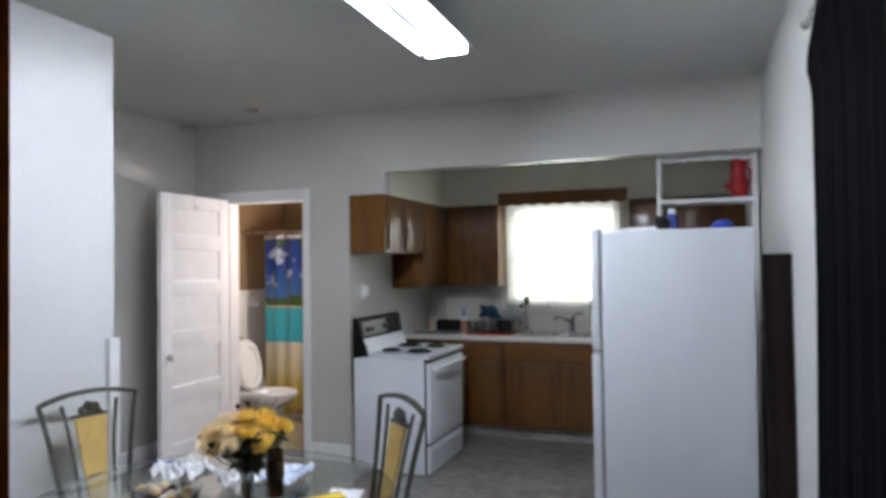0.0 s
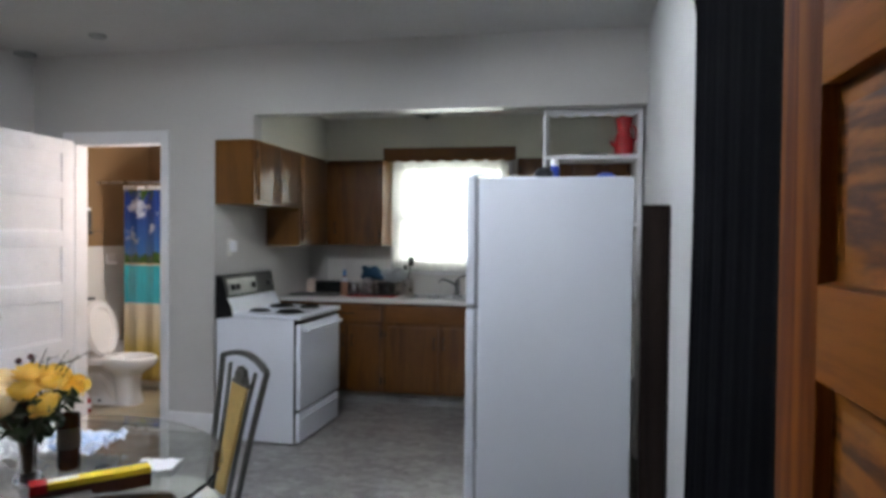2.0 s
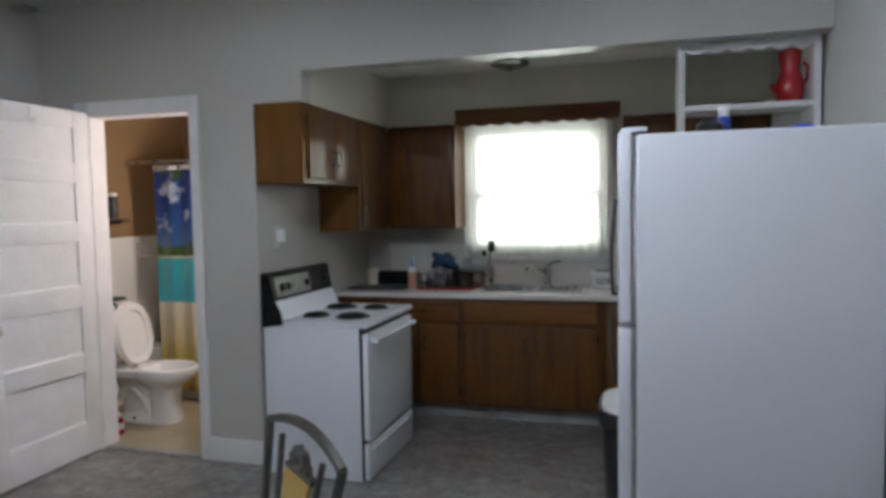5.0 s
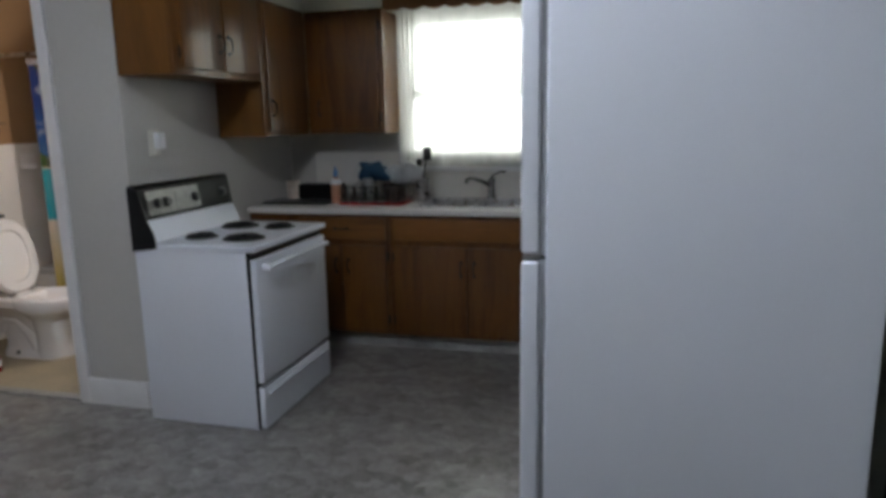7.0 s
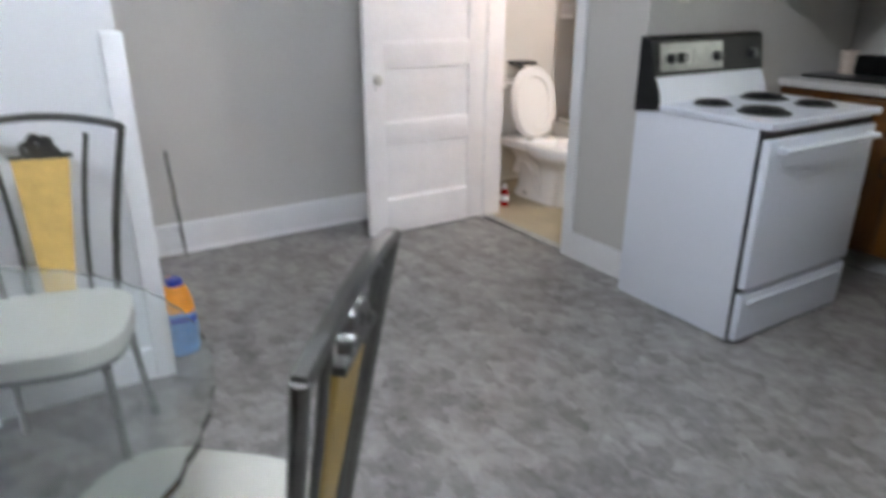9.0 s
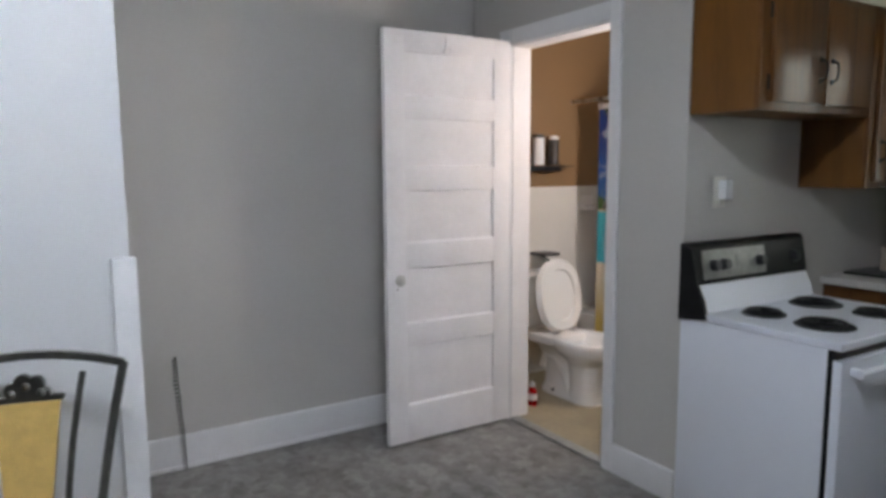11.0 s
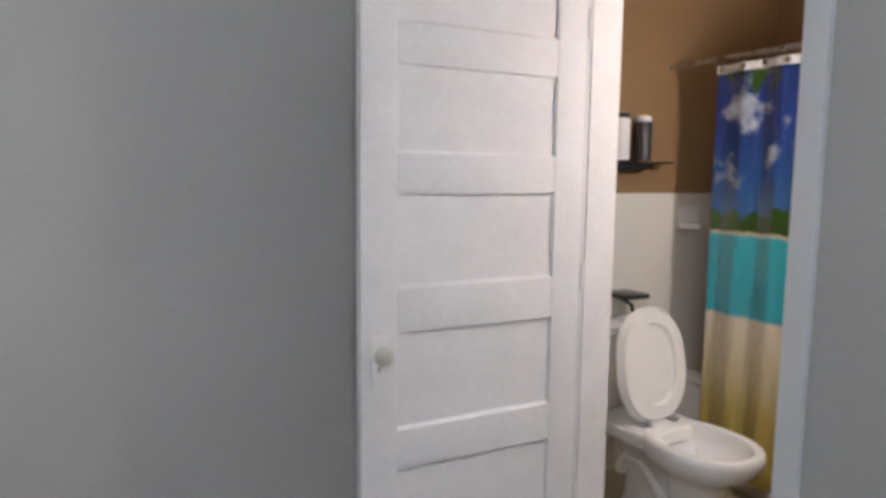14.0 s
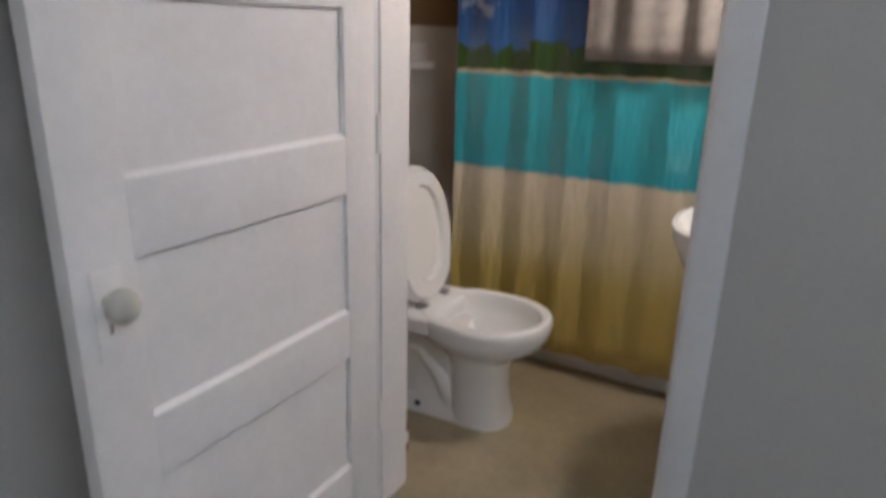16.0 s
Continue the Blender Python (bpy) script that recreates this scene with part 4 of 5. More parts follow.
# ---- open white shelf unit beside the kitchen opening ----
sh = thing("shelf_unit", pose(0, 0, 0), "white painted open shelf unit with scalloped top rail", "shelf")
part("post", B(-0.248, -0.222, 6.40, 6.66, 0.0, 2.30, bevel=0.003), TRIM, sh)
part("post", B(0.355, 0.385, 6.40, 6.66, 0.0, 2.30, bevel=0.003), TRIM, sh)
for z in (0.5, 1.0, 1.5, 1.938):
    part("shelf_board", B(-0.222, 0.355, 6.40, 6.66, z, z + 0.028, bevel=0.003), TRIM, sh)
out = [(-0.222, 2.33), (0.355, 2.33)] + [(0.355 - 0.577 * k / 60, 2.235 - 0.022 * abs(math.sin(math.pi * 6 * k / 60))) for k in range(61)]
part("scalloped_rail", prism(bmesh.new(), out, 6.402, 6.418, "y"), TRIM, sh, "white scalloped rail")

# ---- fluorescent ceiling light ----
fl = thing("ceiling_light", pose(-1.215, 4.25, H), "white fluorescent strip light with two lit tubes", "ceiling light")
part("housing", B(-0.055, 0.055, -0.61, 0.61, -0.055, 0.0, bevel=0.006), APPL, fl)
bm = B(-0.13, 0.13, -0.60, 0.60, -0.062, -0.055, bevel=0.002)
for s_ in (-1, 1):
    prism(bm, [(s_ * 0.126, -0.060), (s_ * 0.150, -0.088), (s_ * 0.154, -0.086), (s_ * 0.131, -0.056)], -0.60, 0.60, "y")
part("reflector", bm, APPL, fl)
for s in (-1, 1):
    part("ridge" if s < 0 else "ballast_label", B(-0.022, 0.022, -0.585, 0.585, -0.10, -0.0625) if s < 0 else B(-0.02, 0.02, 0.3, 0.4, -0.1015, -0.1002), APPL, fl)
    part("end_cap", B(-0.115, 0.115, s * 0.60 - 0.012, s * 0.60 + 0.012, -0.11, -0.045, bevel=0.005), APPL, fl)
    part("tube", rod(bmesh.new(), (s * 0.065, -0.585, -0.088), (s * 0.065, 0.585, -0.088), 0.0185, seg=14), TUBE, fl, "glowing white tube")

# kitchen ceiling fixture and small ceiling fittings
kf = thing("kitchen_ceiling_fixture", pose(-1.27, 7.40, HK), "small unlit metal ceiling fixture", "ceiling light")
part("canopy", lathe(bmesh.new(), [(0.13, 0.0), (0.13, -0.012), (0.09, -0.03), (0.02, -0.034)]), PEWTER, kf)
part("finial", lathe(bmesh.new(), [(0.018, -0.034), (0.018, -0.05), (0.006, -0.06)]), PEWTER, kf)
cv = thing("smoke_detector", pose(-3.16, 5.84, H), "flat dark ceiling plate", "ceiling plate")
part("base", lathe(bmesh.new(), [(0.055, 0.0), (0.055, -0.012), (0.045, -0.02), (0.01, -0.022)]), KICK, cv)
cv = thing("ceiling_vent", pose(-4.0, 6.12, H), "small dark vent at the ceiling corner", "vent")
part("grille", B(-0.05, 0.06, -0.05, 0.05, -0.03, 0.0, bevel=0.004), KICK, cv)

# ---- black curtain on the right wall ----
def curtain_edge(z):
    """The curtain bulges under its rod and spreads towards the floor."""
    return 4.02 + 0.16 * max(0.0, (1.5 - z) / 1.5) ** 1.2 + 0.10 * math.exp(-((z - 2.2) / 0.07) ** 2) - 0.10 * max(0.0, (z - 2.24) / 0.1)


drape("window_curtain", 2.75, 4.06, XR - 0.06, 0.02, 2.34, 7, 0.003, FABRIC_BLACK, "long black curtain hanging over the side window", "curtain", 150, 44, alongy=True, edge=curtain_edge)
rd = thing("curtain_rod", pose(XR - 0.055, 0, 2.355), "thin dark curtain rod with finial", "curtain rod")
part("pole", rod(bmesh.new(), (0, 2.7, 0), (0, 4.14, 0), 0.009), STEEL, rd)
part("finial", ball(bmesh.new(), (0, 4.155, 0.0), 0.018), STEEL, rd)
part("bracket", tube(bmesh.new(), [(0.055, 4.11, 0.0), (0.02, 4.11, 0.004), (0, 4.11, 0.0)], 0.006), STEEL, rd)
sw = thing("window_2", pose(0, 0, 0), "curtained side window in a white frame", "window")
sw["kind"] = "structure"
part("frame", box(box(B(XR + 0.05, XR + 0.09, 2.85, 2.90, 0.85, 2.15), XR + 0.05, XR + 0.09, 3.9, 3.95, 0.85, 2.15), XR + 0.05, XR + 0.09, 2.9, 3.9, 1.47, 1.52), TRIM, sw)
part("shade", B(XR + 0.10, XR + 0.12, 2.85, 3.95, 0.85, 2.15), FABRIC_BLACK, sw)

# ---- round glass table ----
TX, TY, TR = -1.60, 3.48, 0.63
tb = thing("dining_table", pose(TX, TY, 0), "round glass dining table on a metal base", "table")
n = 220
out = [((TR + 0.0025 * math.sin(k * 2 * math.pi / n * 55)) * math.cos(2 * math.pi * k / n), (TR + 0.0025 * math.sin(k * 2 * math.pi / n * 55)) * math.sin(2 * math.pi * k / n)) for k in range(n)]
part("tabletop", prism(bmesh.new(), out, 0.738, 0.750), GLASS_GREEN, tb, "clear greenish glass top")
for k in range(3):
    a = math.pi * 2 * k / 3 + 0.5
    c, s = math.cos(a), math.sin(a)
    part("leg", tube(bmesh.new(), [(0.36 * c, 0.36 * s, 0.0), (0.30 * c, 0.30 * s, 0.08), (0.12 * c, 0.12 * s, 0.34), (0.14 * c, 0.14 * s, 0.52), (0.30 * c, 0.30 * s, 0.727)], 0.016), PEWTER, tb)
    part("pad", rod(bmesh.new(), (0.30 * c, 0.30 * s, 0.726), (0.30 * c, 0.30 * s, 0.738), 0.022), BLACK, tb)
part("collar", lathe(bmesh.new(), [(0.135, 0.33), (0.145, 0.34), (0.145, 0.36), (0.135, 0.37)]), PEWTER, tb)

# ---- dining chairs: local origin under the seat's middle, facing +y ----


def dining_chair(m):
    c = thing("dining_chair", m, "dark pewter metal dining chair with yellow back panel and cream cushion", "chair", "chairs round the table")
    hw, yb = 0.203, -0.22
    out = []
    for k in range(40):
        a = 2 * math.pi * k / 40
        q = lambda v: math.copysign(abs(v) ** 0.6, v)
        out.append((0.215 * q(math.cos(a)), 0.205 * q(math.sin(a))))
    bm = prism(bmesh.new(), out, 0.435, 0.485)
    top = [f for f in bm.faces if abs(f.normal.z) > 0.9]
    bmesh.ops.bevel(bm, geom=[e for f in top for e in f.edges], offset=0.018, segments=3, affect="EDGES")
    part("seat", bm, CUSHION, c, "cream vinyl seat cushion")
    part("seat_frame", prism(bmesh.new(), [(x * 0.97, y * 0.97) for x, y in out], 0.415, 0.436), PEWTER, c)
    # back uprights flare out and lean back
    def up(s, v):
        return (s * (hw - 0.055 + 0.075 * v ** 1.5), yb - 0.01 - 0.09 * v, 0.42 + 0.522 * v)
    for s in (-1, 1):
        part("upright", tube(bmesh.new(), [up(s, k / 10) for k in range(11)], 0.0115), PEWTER, c)
        part("inner_upright", tube(bmesh.new(), [(s * (0.082 + 0.045 * (k / 10) ** 2), yb - 0.012 - 0.085 * k / 10, 0.46 + 0.465 * k / 10) for k in range(11)], 0.008), PEWTER, c)
    # arched flat top rail
    bm = bmesh.new()
    pts = []
    for k in range(25):
        u = -1 + 2 * k / 24
        pts.append((u * (hw + 0.022), yb - 0.10 - 0.012 * (1 - u * u), 0.938 + 0.036 * (1 - u * u)))
    lo = []
    for p in pts:
        lo.append([bm.verts.new((p[0], p[1] + a, p[2] + b)) for a, b in ((-0.009, -0.010), (0.009, -0.010), (0.009, 0.010), (-0.009, 0.010))])
    for a, b in zip(lo, lo[1:]):
        for k in range(4):
            bm.faces.new((a[k], a[(k + 1) % 4], b[(k + 1) % 4], b[k]))
    bm.faces.new(lo[0][::-1])
    bm.faces.new(lo[-1])
    bmesh.ops.bevel(bm, geom=[e for e in bm.edges if e.calc_face_angle(0) > 1.0], offset=0.004, segments=2, affect="EDGES")
    part("top_rail", bm, PEWTER, c, "arched pewter top rail")
    # tapering yellow panel
    bm = bmesh.new()
    lo, hi = [], []
    for k in range(9):
        v = k / 8
        w = 0.040 + 0.034 * v
        y, z = yb - 0.012 - 0.075 * v, 0.475 + 0.385 * v
        lo.append([bm.verts.new((-w, y - 0.006, z)), bm.verts.new((w, y - 0.006, z))])
        hi.append([bm.verts.new((-w, y + 0.006, z)), bm.verts.new((w, y + 0.006, z))])
    for k in range(8):
        bm.faces.new((lo[k][0], lo[k][1], lo[k + 1][1], lo[k + 1][0]))
        bm.faces.new((hi[k][0], hi[k + 1][0], hi[k + 1][1], hi[k][1]))
        bm.faces.new((lo[k][0], lo[k + 1][0], hi[k + 1][0], hi[k][0]))
        bm.faces.new((lo[k][1], hi[k][1], hi[k + 1][1], lo[k + 1][1]))
    bm.faces.new((lo[0][0], hi[0][0], hi[0][1], lo[0][1]))
    bm.faces.new((lo[8][0], lo[8][1], hi[8][1], hi[8][0]))
    part("back_panel", bm, RATTAN, c, "yellow woven back panel")
    # cast shell ornament over the panel
    fan = [(-0.082, 0.860), (0.082, 0.860), (0.082, 0.872)]
    for k in range(43):
        a = math.pi * k / 42
        q = 0.048 + 0.010 * abs(math.sin(7 * a / 2))
        fan.append((q * math.cos(a) * 0.92, 0.874 + q * math.sin(a)))
    fan.append((-0.082, 0.872))
    bm = prism(bmesh.new(), fan, yb - 0.103, yb - 0.084, "y")
    part("ornament", bm, PEWTER, c, "cast shell ornament")
    for k in (-1, 0, 1):
        bm = ball(bmesh.new(), (0.034 * k, yb - 0.0935, 0.884 + 0.016 * (k == 0)), 0.0135, 1, 1.25, 1, 12)
        part("boss", bm, PEWTER, c, "round cast boss on the ornament")
    for s in (-1, 1):
        part("back_leg", tube(bmesh.new(), [(s * 0.16, -0.21, 0.42), (s * 0.175, -0.22, 0.2), (s * 0.19, -0.26, 0.0)], 0.0115), PEWTER, c)
        part("front_leg", tube(bmesh.new(), [(s * 0.17, 0.17, 0.42), (s * 0.18, 0.18, 0.2), (s * 0.19, 0.19, 0.0)], 0.0115), PEWTER, c)
    return c


def facing(x, y, dx, dy):
    """The pose of a chair whose back stands at (x, y) and that faces (dx, dy)."""
    a = math.atan2(dy, dx)
    return pose(x + 0.32 * math.cos(a), y + 0.32 * math.sin(a), 0, 0, 0, math.degrees(a) - 90)


ch = dining_chair(facing(-1.225, 4.24, -0.653, -0.757))
copy_thing(ch, facing(-2.69, 3.955, 0.96, -0.27))
copy_thing(ch, facing(-0.86, 2.86, -0.75, 0.62))

# ---- bathroom ----
to = thing("toilet", pose(-3.838, 6.82, 0.008, 0, 0, 3) @ Matrix.Diagonal((1, 1, 0.945, 1)), "white ceramic toilet with its seat and lid raised", "toilet")


def oval(a, b, x, n=36, p=0.85):
    r = []
    for k in range(n):
        t = 2 * math.pi * k / n
        r.append((x + a * math.copysign(abs(math.cos(t)) ** p, math.cos(t)), b * math.copysign(abs(math.sin(t)) ** p, math.sin(t))))
    return r


def loft(bm, rings, cap=True):
    vs = [[bm.verts.new((x, y, z)) for x, y in ring] for ring, z in rings]
    for a, b in zip(vs, vs[1:]):
        n = len(a)
        for k in range(n):
            bm.faces.new((a[k], a[(k + 1) % n], b[(k + 1) % n], b[k]))
    if cap:
        bm.faces.new(vs[0][::-1])
        bm.faces.new(vs[-1])
    return bm


bm = loft(bmesh.new(), [(oval(0.112, 0.104, 0.172), 0.0), (oval(0.111, 0.103, 0.172), 0.03), (oval(0.104, 0.096, 0.169), 0.07), (oval(0.099, 0.090, 0.165), 0.14), (oval(0.103, 0.094, 0.162), 0.20), (oval(0.112, 0.100, 0.160), 0.25),
                        (oval(0.140, 0.122, 0.161), 0.280), (oval(0.182, 0.152, 0.165), 0.308), (oval(0.208, 0.174, 0.168), 0.332), (oval(0.222, 0.184, 0.170), 0.358), (oval(0.226, 0.187, 0.170), 0.385), (oval(0.226, 0.187, 0.170), 0.400), (oval(0.220, 0.181, 0.170), 0.412), (oval(0.209, 0.170, 0.171), 0.418),
                        (oval(0.190, 0.148, 0.174, p=0.95), 0.414), (oval(0.182, 0.141, 0.175, p=0.95), 0.398), (oval(0.180, 0.139, 0.174, p=0.95), 0.372), (oval(0.168, 0.128, 0.172, p=0.95), 0.345), (oval(0.135, 0.095, 0.165), 0.28), (oval(0.06, 0.05, 0.13), 0.21)])
part("bowl", bm, CERAMIC, to)
# rear deck, trapway and the foot that runs back from the column
bm = loft(bmesh.new(), [(oval(0.21, 0.098, 0.03, p=0.6), 0.0), (oval(0.205, 0.092, 0.03, p=0.6), 0.03), (oval(0.19, 0.070, 0.02, p=0.7), 0.06), (oval(0.17, 0.062, 0.0, p=0.7), 0.16), (oval(0.17, 0.085, -0.02, p=0.7), 0.26), (oval(0.16, 0.12, -0.05, p=0.6), 0.34)])
box(bm, -0.26, 0.05, -0.165, 0.165, 0.345, 0.412, bevel=0.022, seg=3)
part("pedestal", bm, CERAMIC, to)
bm = tube(bmesh.new(), [(-0.18, -0.040, 0.16), (-0.12, -0.050, 0.25), (-0.03, -0.052, 0.25), (0.04, -0.048, 0.15), (0.08, -0.050, 0.04)], [0.026, 0.034, 0.038, 0.034, 0.028], 14)
part("trapway", bm, CERAMIC, to)
part("bolt", ball(bmesh.new(), (-0.03, -0.094, 0.036), 0.011), BLACK, to, "dark floor bolt cap")
# raised lid with a thicker rim round its hollow underside
bm = loft(bmesh.new(), [(oval(0.238, 0.184, 0.232), 0.0), (oval(0.245, 0.192, 0.232), 0.010), (oval(0.240, 0.187, 0.232), 0.020)])
bmesh.ops.transform(bm, matrix=pose(-0.035, 0, 0.425, 0, -99, 0), verts=bm.verts[:])
part("lid", bm, CERAMIC, to, "white raised lid")
bm = bmesh.new()
ra, rb = oval(0.236, 0.182, 0.232), oval(0.165, 0.114, 0.236)
vs = [[bm.verts.new((x, y, z)) for x, y in r] for r, z in ((ra, 0.001), (oval(0.226, 0.172, 0.232), -0.018), (oval(0.172, 0.121, 0.236), -0.018), (rb, 0.001))]
for a, b in zip(vs, vs[1:] + vs[:1]):
    for k in range(36):
        bm.faces.new((a[k], a[(k + 1) % 36], b[(k + 1) % 36], b[k]))
bmesh.ops.transform(bm, matrix=pose(-0.035, 0, 0.425, 0, -99, 0), verts=bm.verts[:])
part("seat", bm, CERAMIC, to, "white seat ring raised against the lid")
for y in (-0.075, 0.075):
    part("hinge", B(-0.045, -0.005, y - 0.02, y + 0.02, 0.396, 0.425, bevel=0.006), STEEL, to, "metal seat hinge")
part("tank", B(-0.455, -0.27, -0.22, 0.22, 0.37, 0.74, bevel=0.03, seg=3), CERAMIC, to)
part("tank_lid", B(-0.465, -0.26, -0.23, 0.23, 0.74, 0.775, bevel=0.012, seg=2), CERAMIC, to)

def loft_dish():
    """A shallow half-round tray that stands out of the wall."""
    n = 14
    out = [(0.012 + 0.075 * math.sin(math.pi * k / n), -0.06 + 0.12 * k / n) for k in range(n + 1)]
    return prism(bmesh.new(), out, -0.028, 0.0)


tu = thing("bathtub", pose(0, 0, 0), "white bathtub behind the shower curtain", "bathtub")
part("apron", B(-4.28, -2.76, 7.315, 7.40, 0.008, 0.40, bevel=0.01), CERAMIC, tu)
part("rim", B(-4.28, -2.76, 7.36, 7.46, 0.40, 0.43, bevel=0.012), CERAMIC, tu)
drape("shower_curtain", -4.03, -2.85, 7.245, 0.10, 1.845, 7, 0.010, CURTAIN, "glossy shower curtain printed with sky, trees, turquoise sea and sand", "shower curtain", 180, 24, pleat=True)
for k in range(12):
    hem = lathe(bmesh.new(), [(0.006, 0.0), (0.013, 0.0), (0.013, 0.004), (0.006, 0.004)], 12)
    bmesh.ops.transform(hem, matrix=pose(-3.99 + 0.1 * k, 7.222, 1.828, 90), verts=hem.verts[:])
    part("grommet", hem, STEEL, bpy.data.objects["shower_curtain"], "small metal grommet")
hem_ = drape("curtain_hem", -4.03, -2.85, 7.236, 1.812, 1.847, 7, 0.013, PAPER, "", "", 180, 2, pleat=True)
hem_.parent = bpy.data.objects["shower_curtain"]
hem_["label"] = "white reinforced hem"
rd = thing("shower_rod", pose(0, 7.25, 1.878), "metal shower curtain rod with rings", "curtain rod")
part("pole", rod(bmesh.new(), (-4.30, 0, 0), (-2.75, 0, 0), 0.012), STEEL, rd)
for k in range(12):
    x = -4.03 + 0.105 * k
    part("ring", tube(bmesh.new(), [(x, 0.02 * math.cos(a), -0.012 + 0.024 * math.sin(a)) for a in [2 * math.pi * j / 12 for j in range(13)]], 0.002, 6), STEEL, rd)
drape("bath_towel", -3.53, -3.02, 7.215, 1.20, 1.905, 2.2, 0.022, GREY_TOWEL, "grey bath towel hung over the shower rod", "towel", 60, 12, 0.012)
sk = thing("bathroom_sink", pose(-2.93, 6.86, 0.008), "white ceramic pedestal sink", "sink")
part("basin", loft(bmesh.new(), [(oval(0.08, 0.08, 0.02), 0.60), (oval(0.14, 0.16, 0.0), 0.68), (oval(0.175, 0.22, 0.0), 0.76), (oval(0.18, 0.23, 0.0), 0.80), (oval(0.165, 0.215, 0.0), 0.805), (oval(0.12, 0.16, 0.0), 0.74), (oval(0.04, 0.05, 0.0), 0.70)]), CERAMIC, sk)
part("pedestal", lathe(bmesh.new(), [(0.11, 0.0), (0.10, 0.03), (0.07, 0.12), (0.065, 0.45), (0.09, 0.61)], c=(0.03, 0, 0)), CERAMIC, sk)
ws = thing("wall_shelf", pose(-4.30, 6.94, 1.43), "small black wall shelf above the toilet", "shelf")
part("board", B(0, 0.10, -0.20, 0.25, 0.006, 0.012, bevel=0.001), BLACK, ws)
part("bracket", B(0, 0.085, -0.18, 0.14, -0.022, 0.005, bevel=0.002), BLACK, ws)
for y, r, h, mm, lb in ((6.90, 0.038, 0.19, PAPER, "white canister with black lid on the shelf"), (7.03, 0.036, 0.18, HANDLE, "dark grey canister with white cap on the bathroom shelf")):
    cn = thing("canister", pose(-4.235, y, 1.449), lb, "canister")
    part("body", lathe(bmesh.new(), [(r, 0), (r, h - 0.02), (r * 0.9, h - 0.012)]), mm, cn)
    part("lid", lathe(bmesh.new(), [(r * 0.92, h - 0.012), (r * 0.95, h + 0.008), (r * 0.4, h + 0.014)]), BLACK if mm is PAPER else PAPER, cn)
sd = thing("soap_dish", pose(-4.30, 7.40, 1.16), "white ceramic soap dish on the tub wall", "soap dish")
part("back_plate", B(0.0, 0.014, -0.065, 0.065, -0.03, 0.075, bevel=0.005), CERAMIC, sd)
part("tray", loft_dish(), CERAMIC, sd)
tp = thing("toilet_paper_holder", pose(-4.20, 6.95, 0.84), "black wall toilet paper holder with a white roll", "paper holder")
part("bar", B(-0.09, 0.06, -0.07, 0.07, 0.0, 0.022, bevel=0.008), BLACK, tp)
part("arm", tube(bmesh.new(), [(-0.08, 0.0, 0.0), (0.02, 0.0, -0.03), (0.04, 0.0, -0.09)], 0.009), BLACK, tp)
part("roll", rod(bmesh.new(), (0.02, -0.06, -0.13), (0.02, 0.05, -0.13), 0.055, seg=24), PAPER, tp, "white paper roll")
cb = thing("cleaner_bottle", pose(-3.79, 6.50, 0.008), "red and white cleaner bottle on the bathroom floor", "bottle")
part("body", lathe(bmesh.new(), [(0.026, 0), (0.028, 0.01), (0.028, 0.09), (0.013, 0.115)]), RED, cb)
part("cap", lathe(bmesh.new(), [(0.014, 0.115), (0.014, 0.14), (0.01, 0.145)]), PAPER, cb)
part("label_band", lathe(bmesh.new(), [(0.0285, 0.035), (0.0287, 0.055), (0.0285, 0.075)]), PAPER, cb, "white printed label")

# ---- trash can beside the refrigerator ----
tc = thing("trash_can", pose(-0.455, 6.0, 0), "tall black kitchen trash can beside the refrigerator", "trash can")
part("body", loft(bmesh.new(), [(oval(0.13, 0.17, 0, p=0.5), 0.0), (oval(0.133, 0.173, 0, p=0.5), 0.02), (oval(0.16, 0.20, 0, p=0.5), 0.555)]), BLACK, tc)
part("rim", loft(bmesh.new(), [(oval(0.166, 0.206, 0, p=0.5), 0.50), (oval(0.171, 0.211, 0, p=0.5), 0.508), (oval(0.172, 0.212, 0, p=0.5), 0.565), (oval(0.166, 0.206, 0, p=0.5), 0.575), (oval(0.150, 0.190, 0, p=0.5), 0.570), (oval(0.148, 0.188, 0, p=0.5), 0.552)], cap=False), BLACK, tc, "black rim band")
bm = bmesh.new()
rng = random.Random(12)
rings = []
for rr, z in ((1.0, 0.566), (1.0, 0.584), (0.86, 0.594), (0.62, 0.582), (0.30, 0.590), (0.05, 0.586)):
    rings.append(([(x * (1 + rng.uniform(-0.03, 0.03)), y * (1 + rng.uniform(-0.03, 0.03))) for x, y in oval(0.155 * rr, 0.195 * rr, 0, p=0.6)], z))
loft(bm, rings)
for v in bm.verts:
    v.co.z += rng.uniform(-0.006, 0.006)
part("liner", bm, SHEER, tc, "crumpled white bin liner")

# ---- flowers and clutter on the glass table ----
TZ = 0.7505


